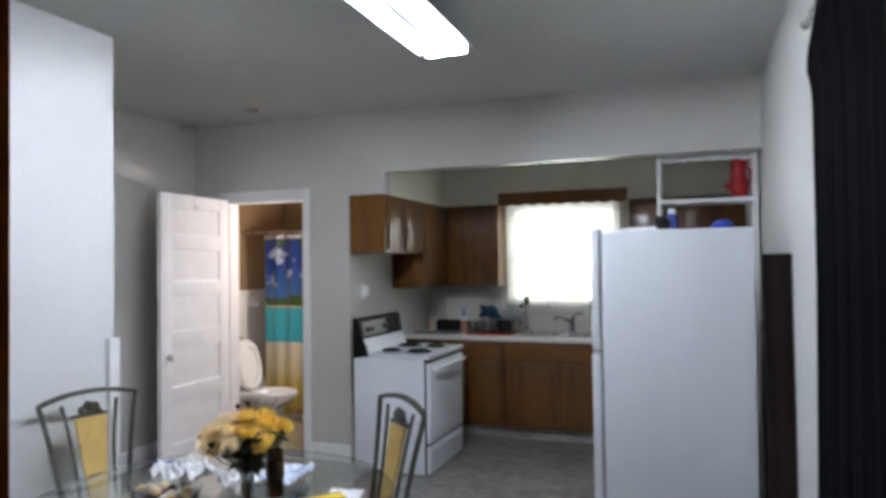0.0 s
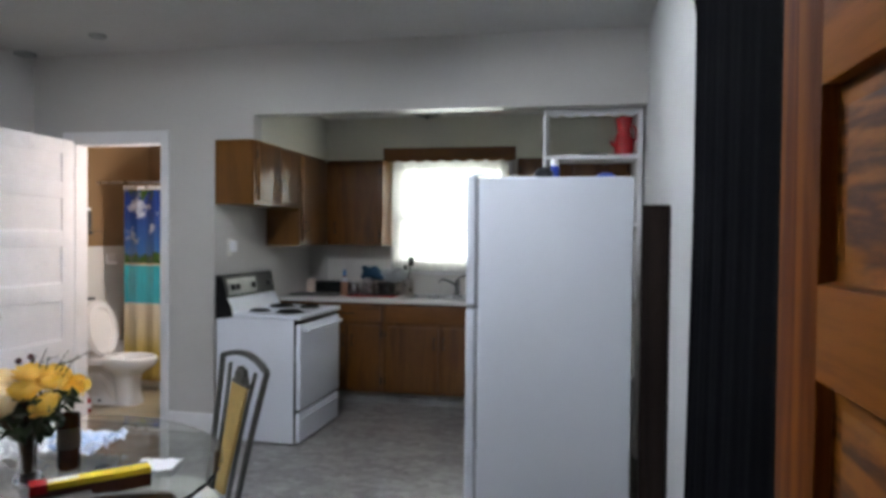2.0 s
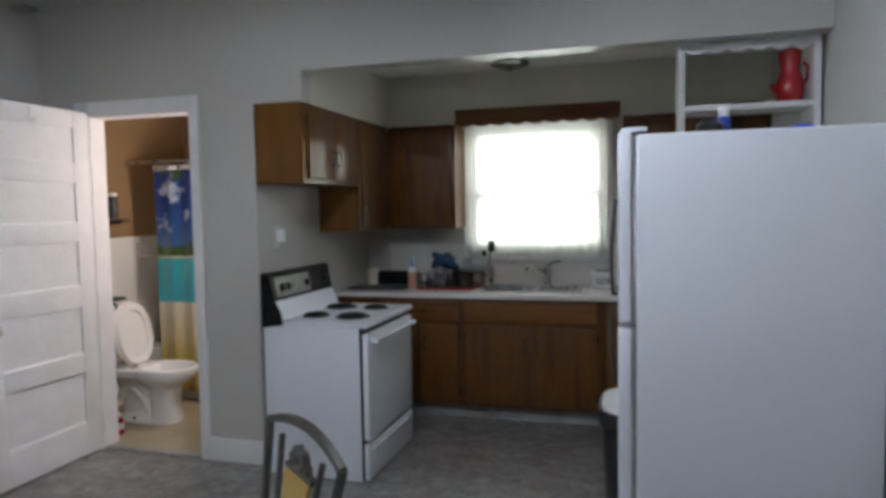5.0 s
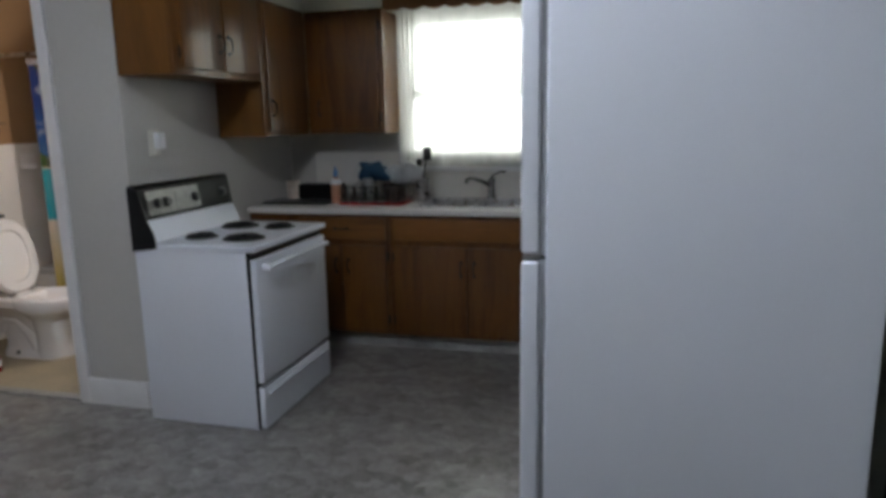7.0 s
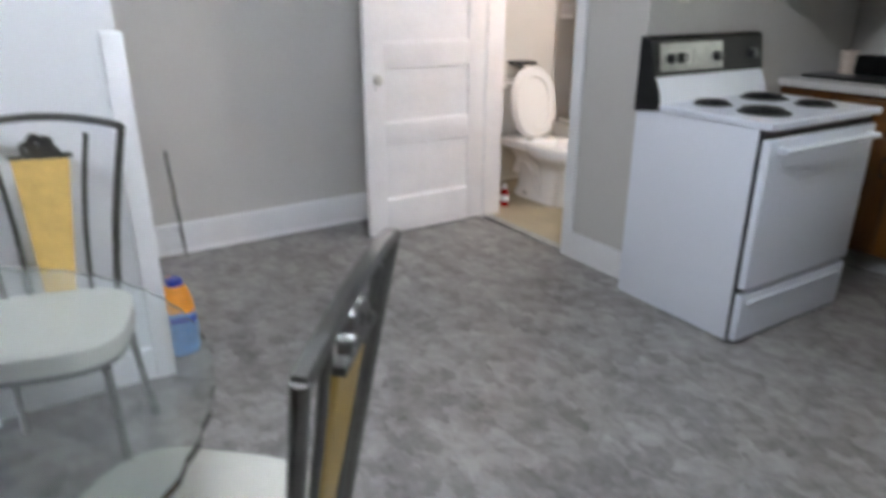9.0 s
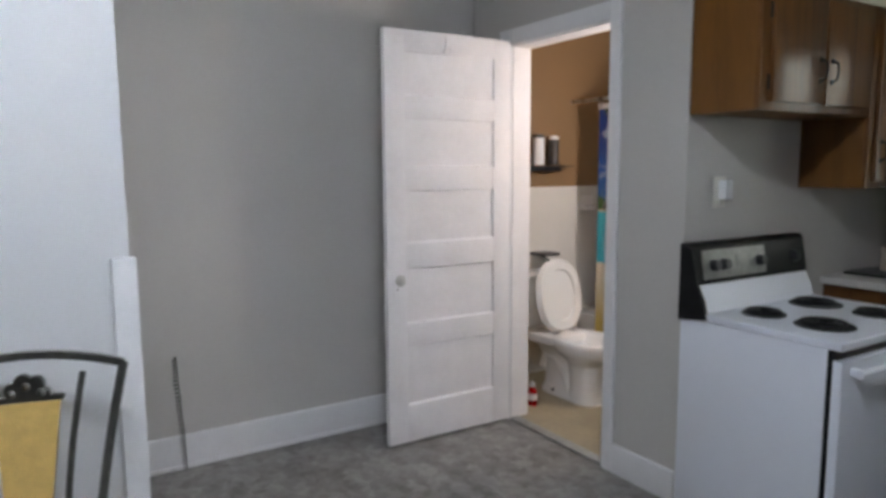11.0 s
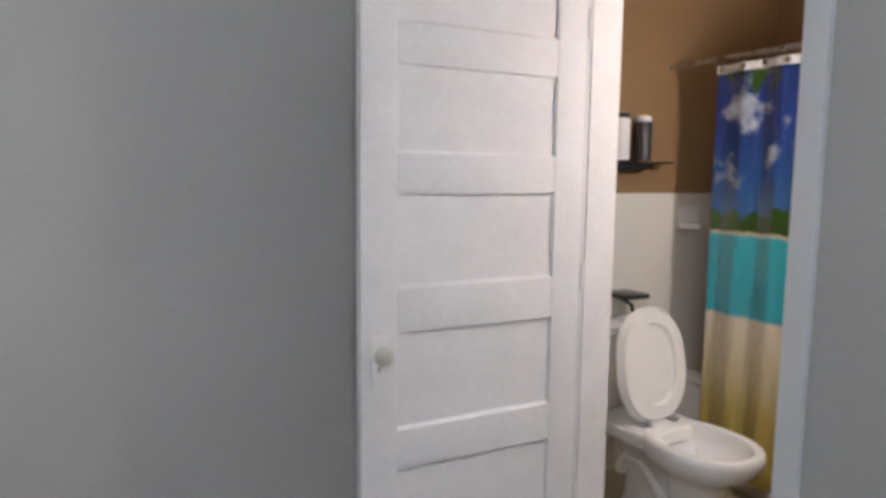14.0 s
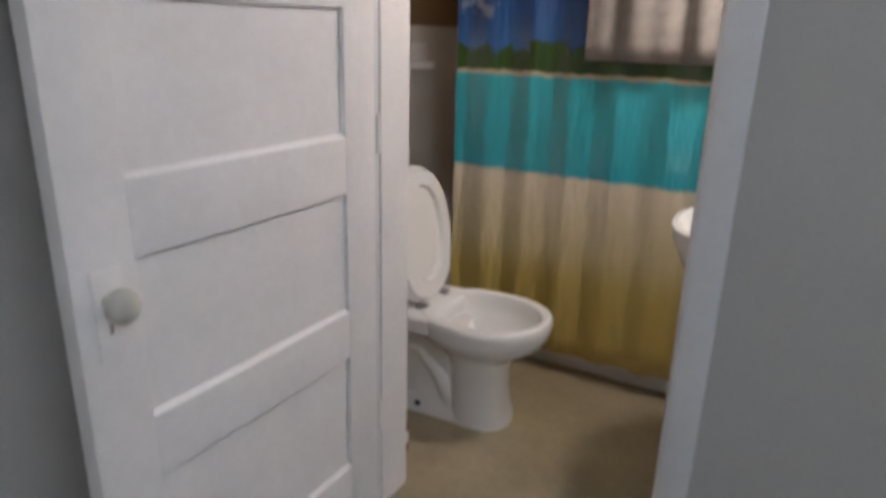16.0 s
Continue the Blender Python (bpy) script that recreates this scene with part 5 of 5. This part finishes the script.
def flowers(x, y):
    f = thing("flower_vase", pose(x, y, TZ), "glass vase of yellow and cream artificial roses", "flowers")
    part("vase", lathe(bmesh.new(), [(0.038, 0.0), (0.040, 0.004), (0.020, 0.03), (0.022, 0.10), (0.030, 0.16), (0.038, 0.19), (0.035, 0.19), (0.026, 0.16), (0.018, 0.10), (0.014, 0.03)], 20), GLASS_CLEAR, f, "clear glass vase")
    rng = random.Random(4)
    heads = [(-0.19, -0.02, 0.20, 1), (-0.15, 0.05, 0.225, 1), (-0.12, -0.06, 0.215, 1), (-0.09, 0.01, 0.25, 1), (-0.05, 0.07, 0.245, 1), (-0.04, -0.06, 0.235, 0),
             (0.0, 0.0, 0.27, 0), (0.03, 0.08, 0.25, 0), (0.05, -0.06, 0.235, 0), (0.08, 0.01, 0.25, 0), (0.11, 0.06, 0.22, 0), (0.12, -0.05, 0.20, 0), (0.02, -0.11, 0.20, 0), (-0.08, -0.11, 0.19, 0)]
    for hx, hy, hz, cream in heads:
        hx, hz, cream = hx * 0.82, hz + 0.03, hx + hy < -0.03
        bm = bmesh.new()
        tip = Matrix.Translation((hx, hy, hz)) @ pose(0, 0, 0, -hy * 300 + rng.uniform(-12, 12), hx * 300, rng.uniform(0, 360))
        for cnt, rad, top in ((3, 0.009, 0.35), (4, 0.016, 0.6), (5, 0.023, 0.95), (6, 0.029, 1.3), (7, 0.033, 1.7)):
            spin = rng.uniform(0, 6)
            for k in range(cnt):
                half, q = 3.6 / cnt, rad * rng.uniform(0.92, 1.08)
                grid = []
                for i in range(4):
                    th = 2.7 + (top - 2.7) * i / 3
                    row = []
                    for j in range(5):
                        u = -1 + j / 2
                        az = spin + 2 * math.pi * k / cnt + half * u * (0.55 + 0.45 * math.sin(th))
                        lip = q * (1.0 + (0.34 if i == 3 else 0.08 if i == 2 else 0.0) - 0.06 * abs(u) + (0.12 if i == 3 else 0.04) * rng.uniform(-1, 1))
                        t2 = th + 0.18 * abs(u) ** 2 * (i == 3)
                        row.append(bm.verts.new(tip @ Vector((lip * math.sin(t2) * math.cos(az), lip * math.sin(t2) * math.sin(az), lip * math.cos(t2)))))
                    grid.append(row)
                for i in range(3):
                    for j in range(4):
                        bm.faces.new((grid[i][j], grid[i][j + 1], grid[i + 1][j + 1], grid[i + 1][j]))
        part("rose", bm, PETAL_CREAM if cream else PETAL, f, "cream rose" if cream else "yellow rose")
        part("stem", tube(bmesh.new(), [(hx * 0.05, hy * 0.05, 0.02), (hx * 0.2, hy * 0.2, 0.12), (hx * 0.7, hy * 0.7, hz - 0.06), (hx, hy, hz - 0.02)], 0.0025, 6), STEM, f)
    bm = bmesh.new()
    for _ in range(170):
        a, rr, z = rng.uniform(0, 6.28), rng.uniform(0.01, 0.13), rng.uniform(0.12, 0.235)
        rr *= (z - 0.06) / 0.15
        m = Matrix.Translation((rr * math.cos(a), rr * math.sin(a), z)) @ pose(0, 0, 0, rng.uniform(-70, 70), rng.uniform(-70, 70), rng.uniform(0, 360))
        vs = [bm.verts.new(m @ Vector(p)) for p in ((-0.03, 0, 0), (-0.005, 0.014, 0.004), (0.03, 0, 0), (-0.005, -0.014, 0.004), (0, 0, -0.003))]
        for q in ((0, 1, 4), (1, 2, 4), (2, 3, 4), (3, 0, 4)):
            bm.faces.new([vs[j] for j in q])
    part("foliage", bm, LEAF, f, "dark green leaves")
    for hx, hy, hz in ((-0.06, 0.03, 0.318), (-0.02, 0.03, 0.332)):
        part("berry", ball(bmesh.new(), (hx, hy, hz), 0.009), BERRY, f, "dark red berry")
        part("stem", tube(bmesh.new(), [(0, 0, 0.15), (hx * 0.6, hy * 0.6, 0.24), (hx, hy, hz)], 0.0016, 6), STEM, f)
    for k in range(6):
        sx = -0.02 + 0.026 * k
        part("twig", tube(bmesh.new(), [(0.3 * sx, 0.02, 0.2), (0.7 * sx, 0.03, 0.27), (sx, 0.035, 0.305 + 0.012 * (k % 3)), (1.35 * sx + 0.015, 0.04, 0.335 + 0.02 * (k % 2))], [0.0022, 0.002, 0.0016, 0.001], 6), STEM, f)
        leaf = bmesh.new()
        m = Matrix.Translation((1.1 * sx, 0.036, 0.31 + 0.012 * (k % 3))) @ pose(0, 0, 0, rng.uniform(-60, 60), rng.uniform(-60, 60), rng.uniform(0, 360))
        vs = [leaf.verts.new(m @ Vector(p)) for p in ((0, 0, 0), (0.008, 0.005, 0.002), (0.022, 0, 0), (0.008, -0.005, 0.002))]
        leaf.faces.new(vs)
        part("small_leaf", leaf, LEAF, f)
    return f


flowers(-1.45, 3.475)
cg = thing("candle_glass", pose(-1.415, 3.582, TZ), "tall brown glass candle jar on the table", "candle")
part("jar", lathe(bmesh.new(), [(0.028, 0), (0.030, 0.005), (0.030, 0.155), (0.028, 0.157), (0.026, 0.03)]), AMBER, cg)
part("label_band", lathe(bmesh.new(), [(0.0306, 0.06), (0.0308, 0.09), (0.0306, 0.12)]), STEM, cg)
bx_ = thing("carton", pose(-1.22, 3.437, TZ, 0, 0, 46), "long yellow cardboard wrap carton with dark red sides", "carton")
part("box", B(-0.14, 0.14, -0.027, 0.027, 0, 0.049, bevel=0.002), MAROON, bx_, "dark red printed sides")
part("top_panel", B(-0.10, 0.139, -0.0268, 0.0268, 0.0492, 0.0502), YELLOW, bx_, "yellow printed top")
part("blue_band", B(-0.10, 0.139, 0.0185, 0.0269, 0.0503, 0.0509), BLUE, bx_, "blue band along the edge")
part("pale_patch", B(-0.10, -0.03, -0.012, 0.010, 0.0503, 0.0509), PAPER, bx_, "white printed patch")
part("end_print", B(-0.1405, -0.10, -0.0274, 0.0274, 0.028, 0.0503), RED, bx_, "red printed end")
part("side_band", B(-0.10, 0.1395, -0.0276, -0.0272, 0.035, 0.0495), YELLOW, bx_, "yellow strip above the dark side")
bk = thing("book", pose(-1.25, 3.27, TZ, 0, 0, 50), "closed dark book with white page edges", "book")
part("cover", B(-0.14, 0.14, -0.10, 0.10, 0.016, 0.02, bevel=0.001), BLACK, bk)
part("pages", B(-0.136, 0.136, -0.096, 0.096, 0.003, 0.016), PAPER, bk, "white page block")
part("back_cover", B(-0.14, 0.14, -0.10, 0.10, 0.0, 0.003), BLACK, bk)


def sheet(name, cx, cy, w, d, rz, material, label, category, crumple=0.012, seed=1, lift=0.002):
    """A thin crumpled sheet lying on the table."""
    bm = bmesh.new()
    n = 14
    g = [[bm.verts.new((-w / 2 + w * i / n, -d / 2 + d * j / n, lift + crumple * (0.5 + 0.5 * noise.noise(Vector((i * 0.45, j * 0.45, seed * 7.3)))) + crumple * abs(noise.noise(Vector((i * 1.1, j * 0.9, seed))))) ) for i in range(n + 1)] for j in range(n + 1)]
    for j in range(n):
        for i in range(n):
            bm.faces.new((g[j][i], g[j][i + 1], g[j + 1][i + 1], g[j + 1][i]))
    ob = solo(name, bm, material, label, category, pose(cx, cy, TZ, 0, 0, rz))
    ob.modifiers.new("thickness", "SOLIDIFY").thickness = 0.0015
    return ob


sheet("letter", -1.178, 3.648, 0.12, 0.10, 15, PAPER, "folded white paper on the glass table", "paper", 0.009, 2)
sheet("plastic_bag", -1.50, 3.70, 0.24, 0.20, 10, FOIL, "crumpled blue and white plastic wrapper", "bag", 0.05, 3)
sheet("plastic_bag", -1.56, 3.62, 0.20, 0.16, 50, PAPER, "crumpled white plastic bag", "bag", 0.06, 5)
sheet("plastic_bag", -1.80, 3.56, 0.22, 0.16, -20, PAPER, "crumpled white plastic bag near the table edge", "bag", 0.07, 8)
sheet("wrapper", -1.88, 3.60, 0.14, 0.10, 15, BLUE, "dark blue crumpled wrapper", "wrapper", 0.06, 9)
bw = thing("glass_bowl", pose(-1.62, 3.30, TZ), "clear glass bowl with wrapped sweets", "bowl")
part("bowl", lathe(bmesh.new(), [(0.04, 0.0), (0.045, 0.004), (0.08, 0.04), (0.10, 0.085), (0.096, 0.085), (0.075, 0.044), (0.03, 0.012)], 28), GLASS_CLEAR, bw)
rng = random.Random(9)
for k in range(14):
    a, r = rng.uniform(0, 6.28), rng.uniform(0, 0.06)
    part("sweet", ball(bmesh.new(), (r * math.cos(a), r * math.sin(a), 0.045 + rng.uniform(0, 0.03)), 0.017, 1.3, 1, 0.8, 8), rng.choice((PAPER, TERRA, IVORY, PETAL_CREAM)), bw)
cp = thing("shell_dish", pose(-1.78, 3.40, TZ), "small dish of cream and brown shells", "dish")
part("dish", lathe(bmesh.new(), [(0.05, 0), (0.07, 0.02), (0.075, 0.03), (0.068, 0.03), (0.04, 0.01)]), AMBER, cp)
for k in range(9):
    a = 0.7 * k
    part("shell", ball(bmesh.new(), (0.04 * math.cos(a) * (k % 3) / 2, 0.04 * math.sin(a) * (k % 3) / 2, 0.04), 0.02, 1.2, 0.9, 0.8, 8), (IVORY, TERRA, PETAL_CREAM)[k % 3], cp)

# ---- on the refrigerator and the shelf ----
FT = 1.7155
cn = thing("spray_can", pose(-0.136, 5.63, FT), "blue spray can with white cap", "can")
part("body", lathe(bmesh.new(), [(0.026, 0), (0.028, 0.004), (0.028, 0.09), (0.020, 0.10)]), BLUE, cn)
part("cap", lathe(bmesh.new(), [(0.022, 0.10), (0.022, 0.13), (0.012, 0.135)]), PAPER, cn)
solo("blue_bag", ball(ball(bmesh.new(), (0, 0, 0.025), 0.035, 1.3, 1, 0.75, 12), (-0.03, 0.02, 0.02), 0.025, 1, 1, 0.8, 10), BLUE, "small crumpled blue bag on the refrigerator", "bag", pose(0.135, 5.62, FT) @ Matrix.Scale(1.2, 4))
solo("dark_jar", lathe(bmesh.new(), [(0.02, 0), (0.022, 0.03), (0.012, 0.04)]), BLACK, "tiny dark jar on the refrigerator", "jar", pose(-0.19, 5.6, FT) @ Matrix.Scale(2.2, 4))
solo("flat_box", B(-0.09, 0.09, -0.05, 0.05, 0, 0.018, bevel=0.003), PAPER, "flat white box on the refrigerator", "box", pose(-0.30, 5.4, FT))
rb = thing("red_jug", pose(0.275, 6.52, 1.967), "shiny red plastic jug on the white shelf", "jug")
part("body", lathe(bmesh.new(), [(0.050, 0), (0.062, 0.02), (0.066, 0.08), (0.055, 0.13), (0.045, 0.16), (0.05, 0.21), (0.056, 0.25), (0.04, 0.262)], 20), RED, rb)
part("handle", tube(bmesh.new(), [(0.055, 0, 0.20), (0.075, 0, 0.18), (0.075, 0, 0.12), (0.058, 0, 0.09)], 0.008), RED, rb)
part("spout", tube(bmesh.new(), [(-0.05, 0, 0.06), (-0.075, 0, 0.08), (-0.085, 0, 0.10)], [0.014, 0.011, 0.010]), RED, rb)
solo("plate", lathe(bmesh.new(), [(0.06, 0), (0.09, 0.008), (0.10, 0.014), (0.09, 0.012), (0.05, 0.006)], 24), AMBER, "dark plate lying on the white shelf", "plate", pose(0.08, 6.53, 1.967))

# ---- on the worktop ----
CZ = 0.8935
cu = thing("cup", pose(-2.40, 7.66, CZ + 0.012), "peach ceramic cup on a dark tray", "cup")
part("body", lathe(bmesh.new(), [(0.040, 0), (0.044, 0.005), (0.046, 0.12), (0.042, 0.12), (0.038, 0.01)]), TERRA, cu)
solo("tray", B(-0.22, 0.22, -0.13, 0.13, 0, 0.012, bevel=0.005), BLACK, "black tray at the end of the worktop", "tray", pose(-2.30, 7.58, CZ))
tr = thing("toaster", pose(-2.22, 7.72, CZ + 0.012), "low black toaster on the worktop", "toaster")
part("body", B(-0.15, 0.15, -0.075, 0.075, 0.0, 0.10, bevel=0.022, seg=3), BLACK_DULL, tr)
for y in (-0.025, 0.025):
    part("slot", B(-0.10, 0.10, y - 0.012, y + 0.012, 0.0985, 0.102), KICK, tr)
part("lever", B(0.148, 0.166, -0.015, 0.015, 0.055, 0.07, bevel=0.003), BLACK, tr)
bo = thing("soap_bottle", pose(-2.045, 7.55, CZ), "clear orange soap bottle with blue cap", "bottle")
part("body", lathe(bmesh.new(), [(0.030, 0), (0.034, 0.006), (0.034, 0.11), (0.026, 0.15), (0.013, 0.17)]), mat("orange_soap", (0.60, 0.33, 0.22), 0.2), bo)
part("label_band", lathe(bmesh.new(), [(0.0345, 0.12), (0.030, 0.145), (0.025, 0.158)]), PAPER, bo)
part("cap", lathe(bmesh.new(), [(0.015, 0.17), (0.016, 0.20), (0.008, 0.22), (0.006, 0.235)]), LIGHT_BLUE, bo)
rk = thing("dish_rack", pose(-1.78, 7.60, CZ), "black wire dish rack on a red drip tray", "dish rack")
part("drip_tray", B(-0.21, 0.21, -0.15, 0.15, 0, 0.014, bevel=0.006), RED, rk, "red plastic drip tray")
for z in (0.03, 0.11):
    for y in (-0.14, 0.14):
        part("rail", rod(bmesh.new(), (-0.20, y, z), (0.20, y, z), 0.003, seg=6), BLACK, rk)
    for x in (-0.20, 0.20):
        part("rail", rod(bmesh.new(), (x, -0.14, z), (x, 0.14, z), 0.003, seg=6), BLACK, rk)
for k in range(13):
    x = -0.20 + 0.4 * k / 12
    for y in (-0.14, 0.14):
        part("wire", rod(bmesh.new(), (x, y, 0.012), (x, y, 0.11), 0.002, seg=6), BLACK, rk)


def tumbler(x, y, z):
    return solo("drinking_glass", lathe(bmesh.new(), [(0.026, 0), (0.030, 0.004), (0.034, 0.10), (0.031, 0.10), (0.025, 0.012)], 18), GLASS_CLEAR, "clear drinking glass upside down in the dish rack", "glass", pose(x, y, z))


gl = tumbler(-1.94, 7.50, CZ + 0.0145)
gl["group"] = "glasses in the dish rack"
for x, y in ((-1.865, 7.49), (-1.79, 7.495), (-1.715, 7.49), (-1.64, 7.50), (-1.90, 7.57), (-1.75, 7.57)):
    copy_thing(gl, pose(x, y, CZ + 0.0145))
solo("saucepan", lathe(bmesh.new(), [(0.07, 0), (0.08, 0.01), (0.08, 0.10), (0.076, 0.10), (0.07, 0.012)], 24), BLACK_METAL, "black saucepan drying in the dish rack", "pan", pose(-1.68, 7.63, CZ + 0.0145))
solo("mug", lathe(bmesh.new(), [(0.036, 0), (0.04, 0.004), (0.04, 0.14), (0.036, 0.14), (0.03, 0.01)]), STEEL, "tall steel mug in the dish rack", "mug", pose(-1.86, 7.64, CZ + 0.0145))


def blob(name, c, r, sx, sy, sz, material, label, category, amp=0.35, seed=0, base=0.0):
    """A soft crumpled lump that rests on its support."""
    bm = ball(bmesh.new(), (0, 0, 0), r, sx, sy, sz, 28)
    for v in bm.verts:
        v.co *= 1 + amp * noise.noise(v.co * (3.2 / r) * 0.4 + Vector((seed, 0, 0))) + 0.12 * noise.noise(v.co * (9 / r) * 0.4)
    lo = min(v.co.z for v in bm.verts)
    for v in bm.verts:
        v.co.z -= lo
    return solo(name, bm, material, label, category, pose(*c))


blob("dish_cloth", (-1.83, 7.68, CZ + 0.112), 0.10, 1.3, 0.7, 0.6, TEAL, "dark blue cloth heaped on the dish rack", "cloth", 0.75, 3)
blob("clear_bag", (-1.66, 7.70, CZ + 0.112), 0.105, 1.3, 0.7, 0.58, mat("milky_plastic", (0.42, 0.44, 0.45), 0.4, scale=20, vary=0.1), "crumpled translucent plastic bag on the dish rack", "bag", 0.7, 8)
uh = thing("utensil_holder", pose(-1.515, 7.72, CZ + 0.001), "dark utensil crock with black spatulas", "utensils")
part("crock", lathe(bmesh.new(), [(0.04, 0), (0.046, 0.01), (0.048, 0.15), (0.043, 0.15), (0.036, 0.012)]), STEEL, uh)
part("spatula", box(tube(bmesh.new(), [(0, 0, 0.02), (0.01, 0.0, 0.15), (0.03, 0.0, 0.27)], 0.006), 0.008, 0.062, -0.006, 0.006, 0.26, 0.345, bevel=0.004), BLACK, uh, "black spatula")
part("spoon", ball(tube(bmesh.new(), [(-0.01, 0, 0.02), (-0.015, 0.01, 0.15), (-0.02, 0.01, 0.22)], 0.005), (-0.022, 0.01, 0.245), 0.022, 0.9, 0.4, 1.3, 10), BLACK, uh)
cd = thing("sponge_caddy", pose(-0.665, 7.72, CZ + 0.001), "white plastic tub with grey contents beside the sink", "tub")
bm = bmesh.new()
rings = [[bm.verts.new((x * w, y * w, z)) for x, y in ((-0.085, -0.06), (0.085, -0.06), (0.085, 0.06), (-0.085, 0.06))] for w, z in ((0.88, 0.0), (1.0, 0.12), (0.955, 0.12), (0.85, 0.006))]
for a_, b_ in zip(rings, rings[1:]):
    for k in range(4):
        bm.faces.new((a_[k], a_[(k + 1) % 4], b_[(k + 1) % 4], b_[k]))
bm.faces.new(rings[0][::-1])
bm.faces.new(rings[-1])
part("tub", bm, PAPER, cd)
part("contents", B(-0.07, 0.065, -0.045, 0.045, 0.02, 0.132, bevel=0.02), KICK, cd, "grey sponge bundle")
part("label_band", B(-0.055, 0.055, -0.0605, -0.0585, 0.03, 0.075), STEEL, cd, "grey label")

# ---- wall fittings ----
ot = thing("wall_outlet", pose(XK + 0.0005, 6.47, 1.325, 0, 0, 90), "ivory wall outlet with a plugged-in night light", "outlet")
part("plate", B(-0.04, 0.04, -0.006, 0, -0.065, 0.065, bevel=0.003), IVORY, ot)
part("night_light", B(-0.012, 0.038, -0.045, -0.006, -0.03, 0.05, bevel=0.008), PAPER, ot, "white plug-in night light")
part("plug", B(-0.018, 0.018, -0.02, -0.006, -0.055, -0.03, bevel=0.004), IVORY, ot)
# coiled cable rising from the floor at the far wall
pts = [(0.009 * math.cos(k * 0.9) + 0.006 * math.sin(k * 0.11), 0.011 * math.sin(k * 0.9) - 0.00012 * k + 0.003 * math.sin(k * 0.02), 0.002 + k * 0.0028) for k in range(200)]
solo("coiled_cable", tube(bmesh.new(), pts, 0.0028, 6), PEWTER, "thin coiled grey cable rising along the wall", "cable", pose(XL + 0.045, 4.545, 0))
tb_ = thing("detergent_jug", pose(-3.01, 4.30, 0) @ Matrix.Diagonal((1.1, 1.1, 0.86, 1)), "orange and light blue detergent jug standing on the floor", "jug")
bm = loft(bmesh.new(), [(oval(0.090, 0.052, 0, 24, 0.6), 0.0), (oval(0.098, 0.058, 0, 24, 0.6), 0.02), (oval(0.100, 0.060, 0, 24, 0.6), 0.12), (oval(0.096, 0.056, 0, 24, 0.6), 0.205)])
part("body", bm, LIGHT_BLUE, tb_, "light blue lower body")
bm = loft(bmesh.new(), [(oval(0.0985, 0.0585, 0, 24, 0.6), 0.16), (oval(0.099, 0.059, 0, 24, 0.6), 0.175), (oval(0.0975, 0.0575, 0, 24, 0.6), 0.19)])
part("swoosh", bm, BLUE, tb_, "dark blue curved band")
bm = loft(bmesh.new(), [(oval(0.096, 0.056, 0, 24, 0.6), 0.206), (oval(0.090, 0.052, 0.004, 24, 0.65), 0.25), (oval(0.062, 0.042, 0.022, 24, 0.8), 0.295), (oval(0.032, 0.030, 0.036, 24, 1.0), 0.325)])
part("shoulder", bm, ORANGE, tb_, "orange upper body")
part("handle", tube(bmesh.new(), [(0.012, 0, 0.310), (-0.040, 0, 0.315), (-0.078, 0, 0.285), (-0.084, 0, 0.245)], 0.013, 10), ORANGE, tb_)
part("cap", lathe(bmesh.new(), [(0.029, 0.325), (0.030, 0.328), (0.028, 0.346), (0.022, 0.352)], 20, (0.036, 0, 0)), BLUE, tb_, "dark blue ribbed cap")
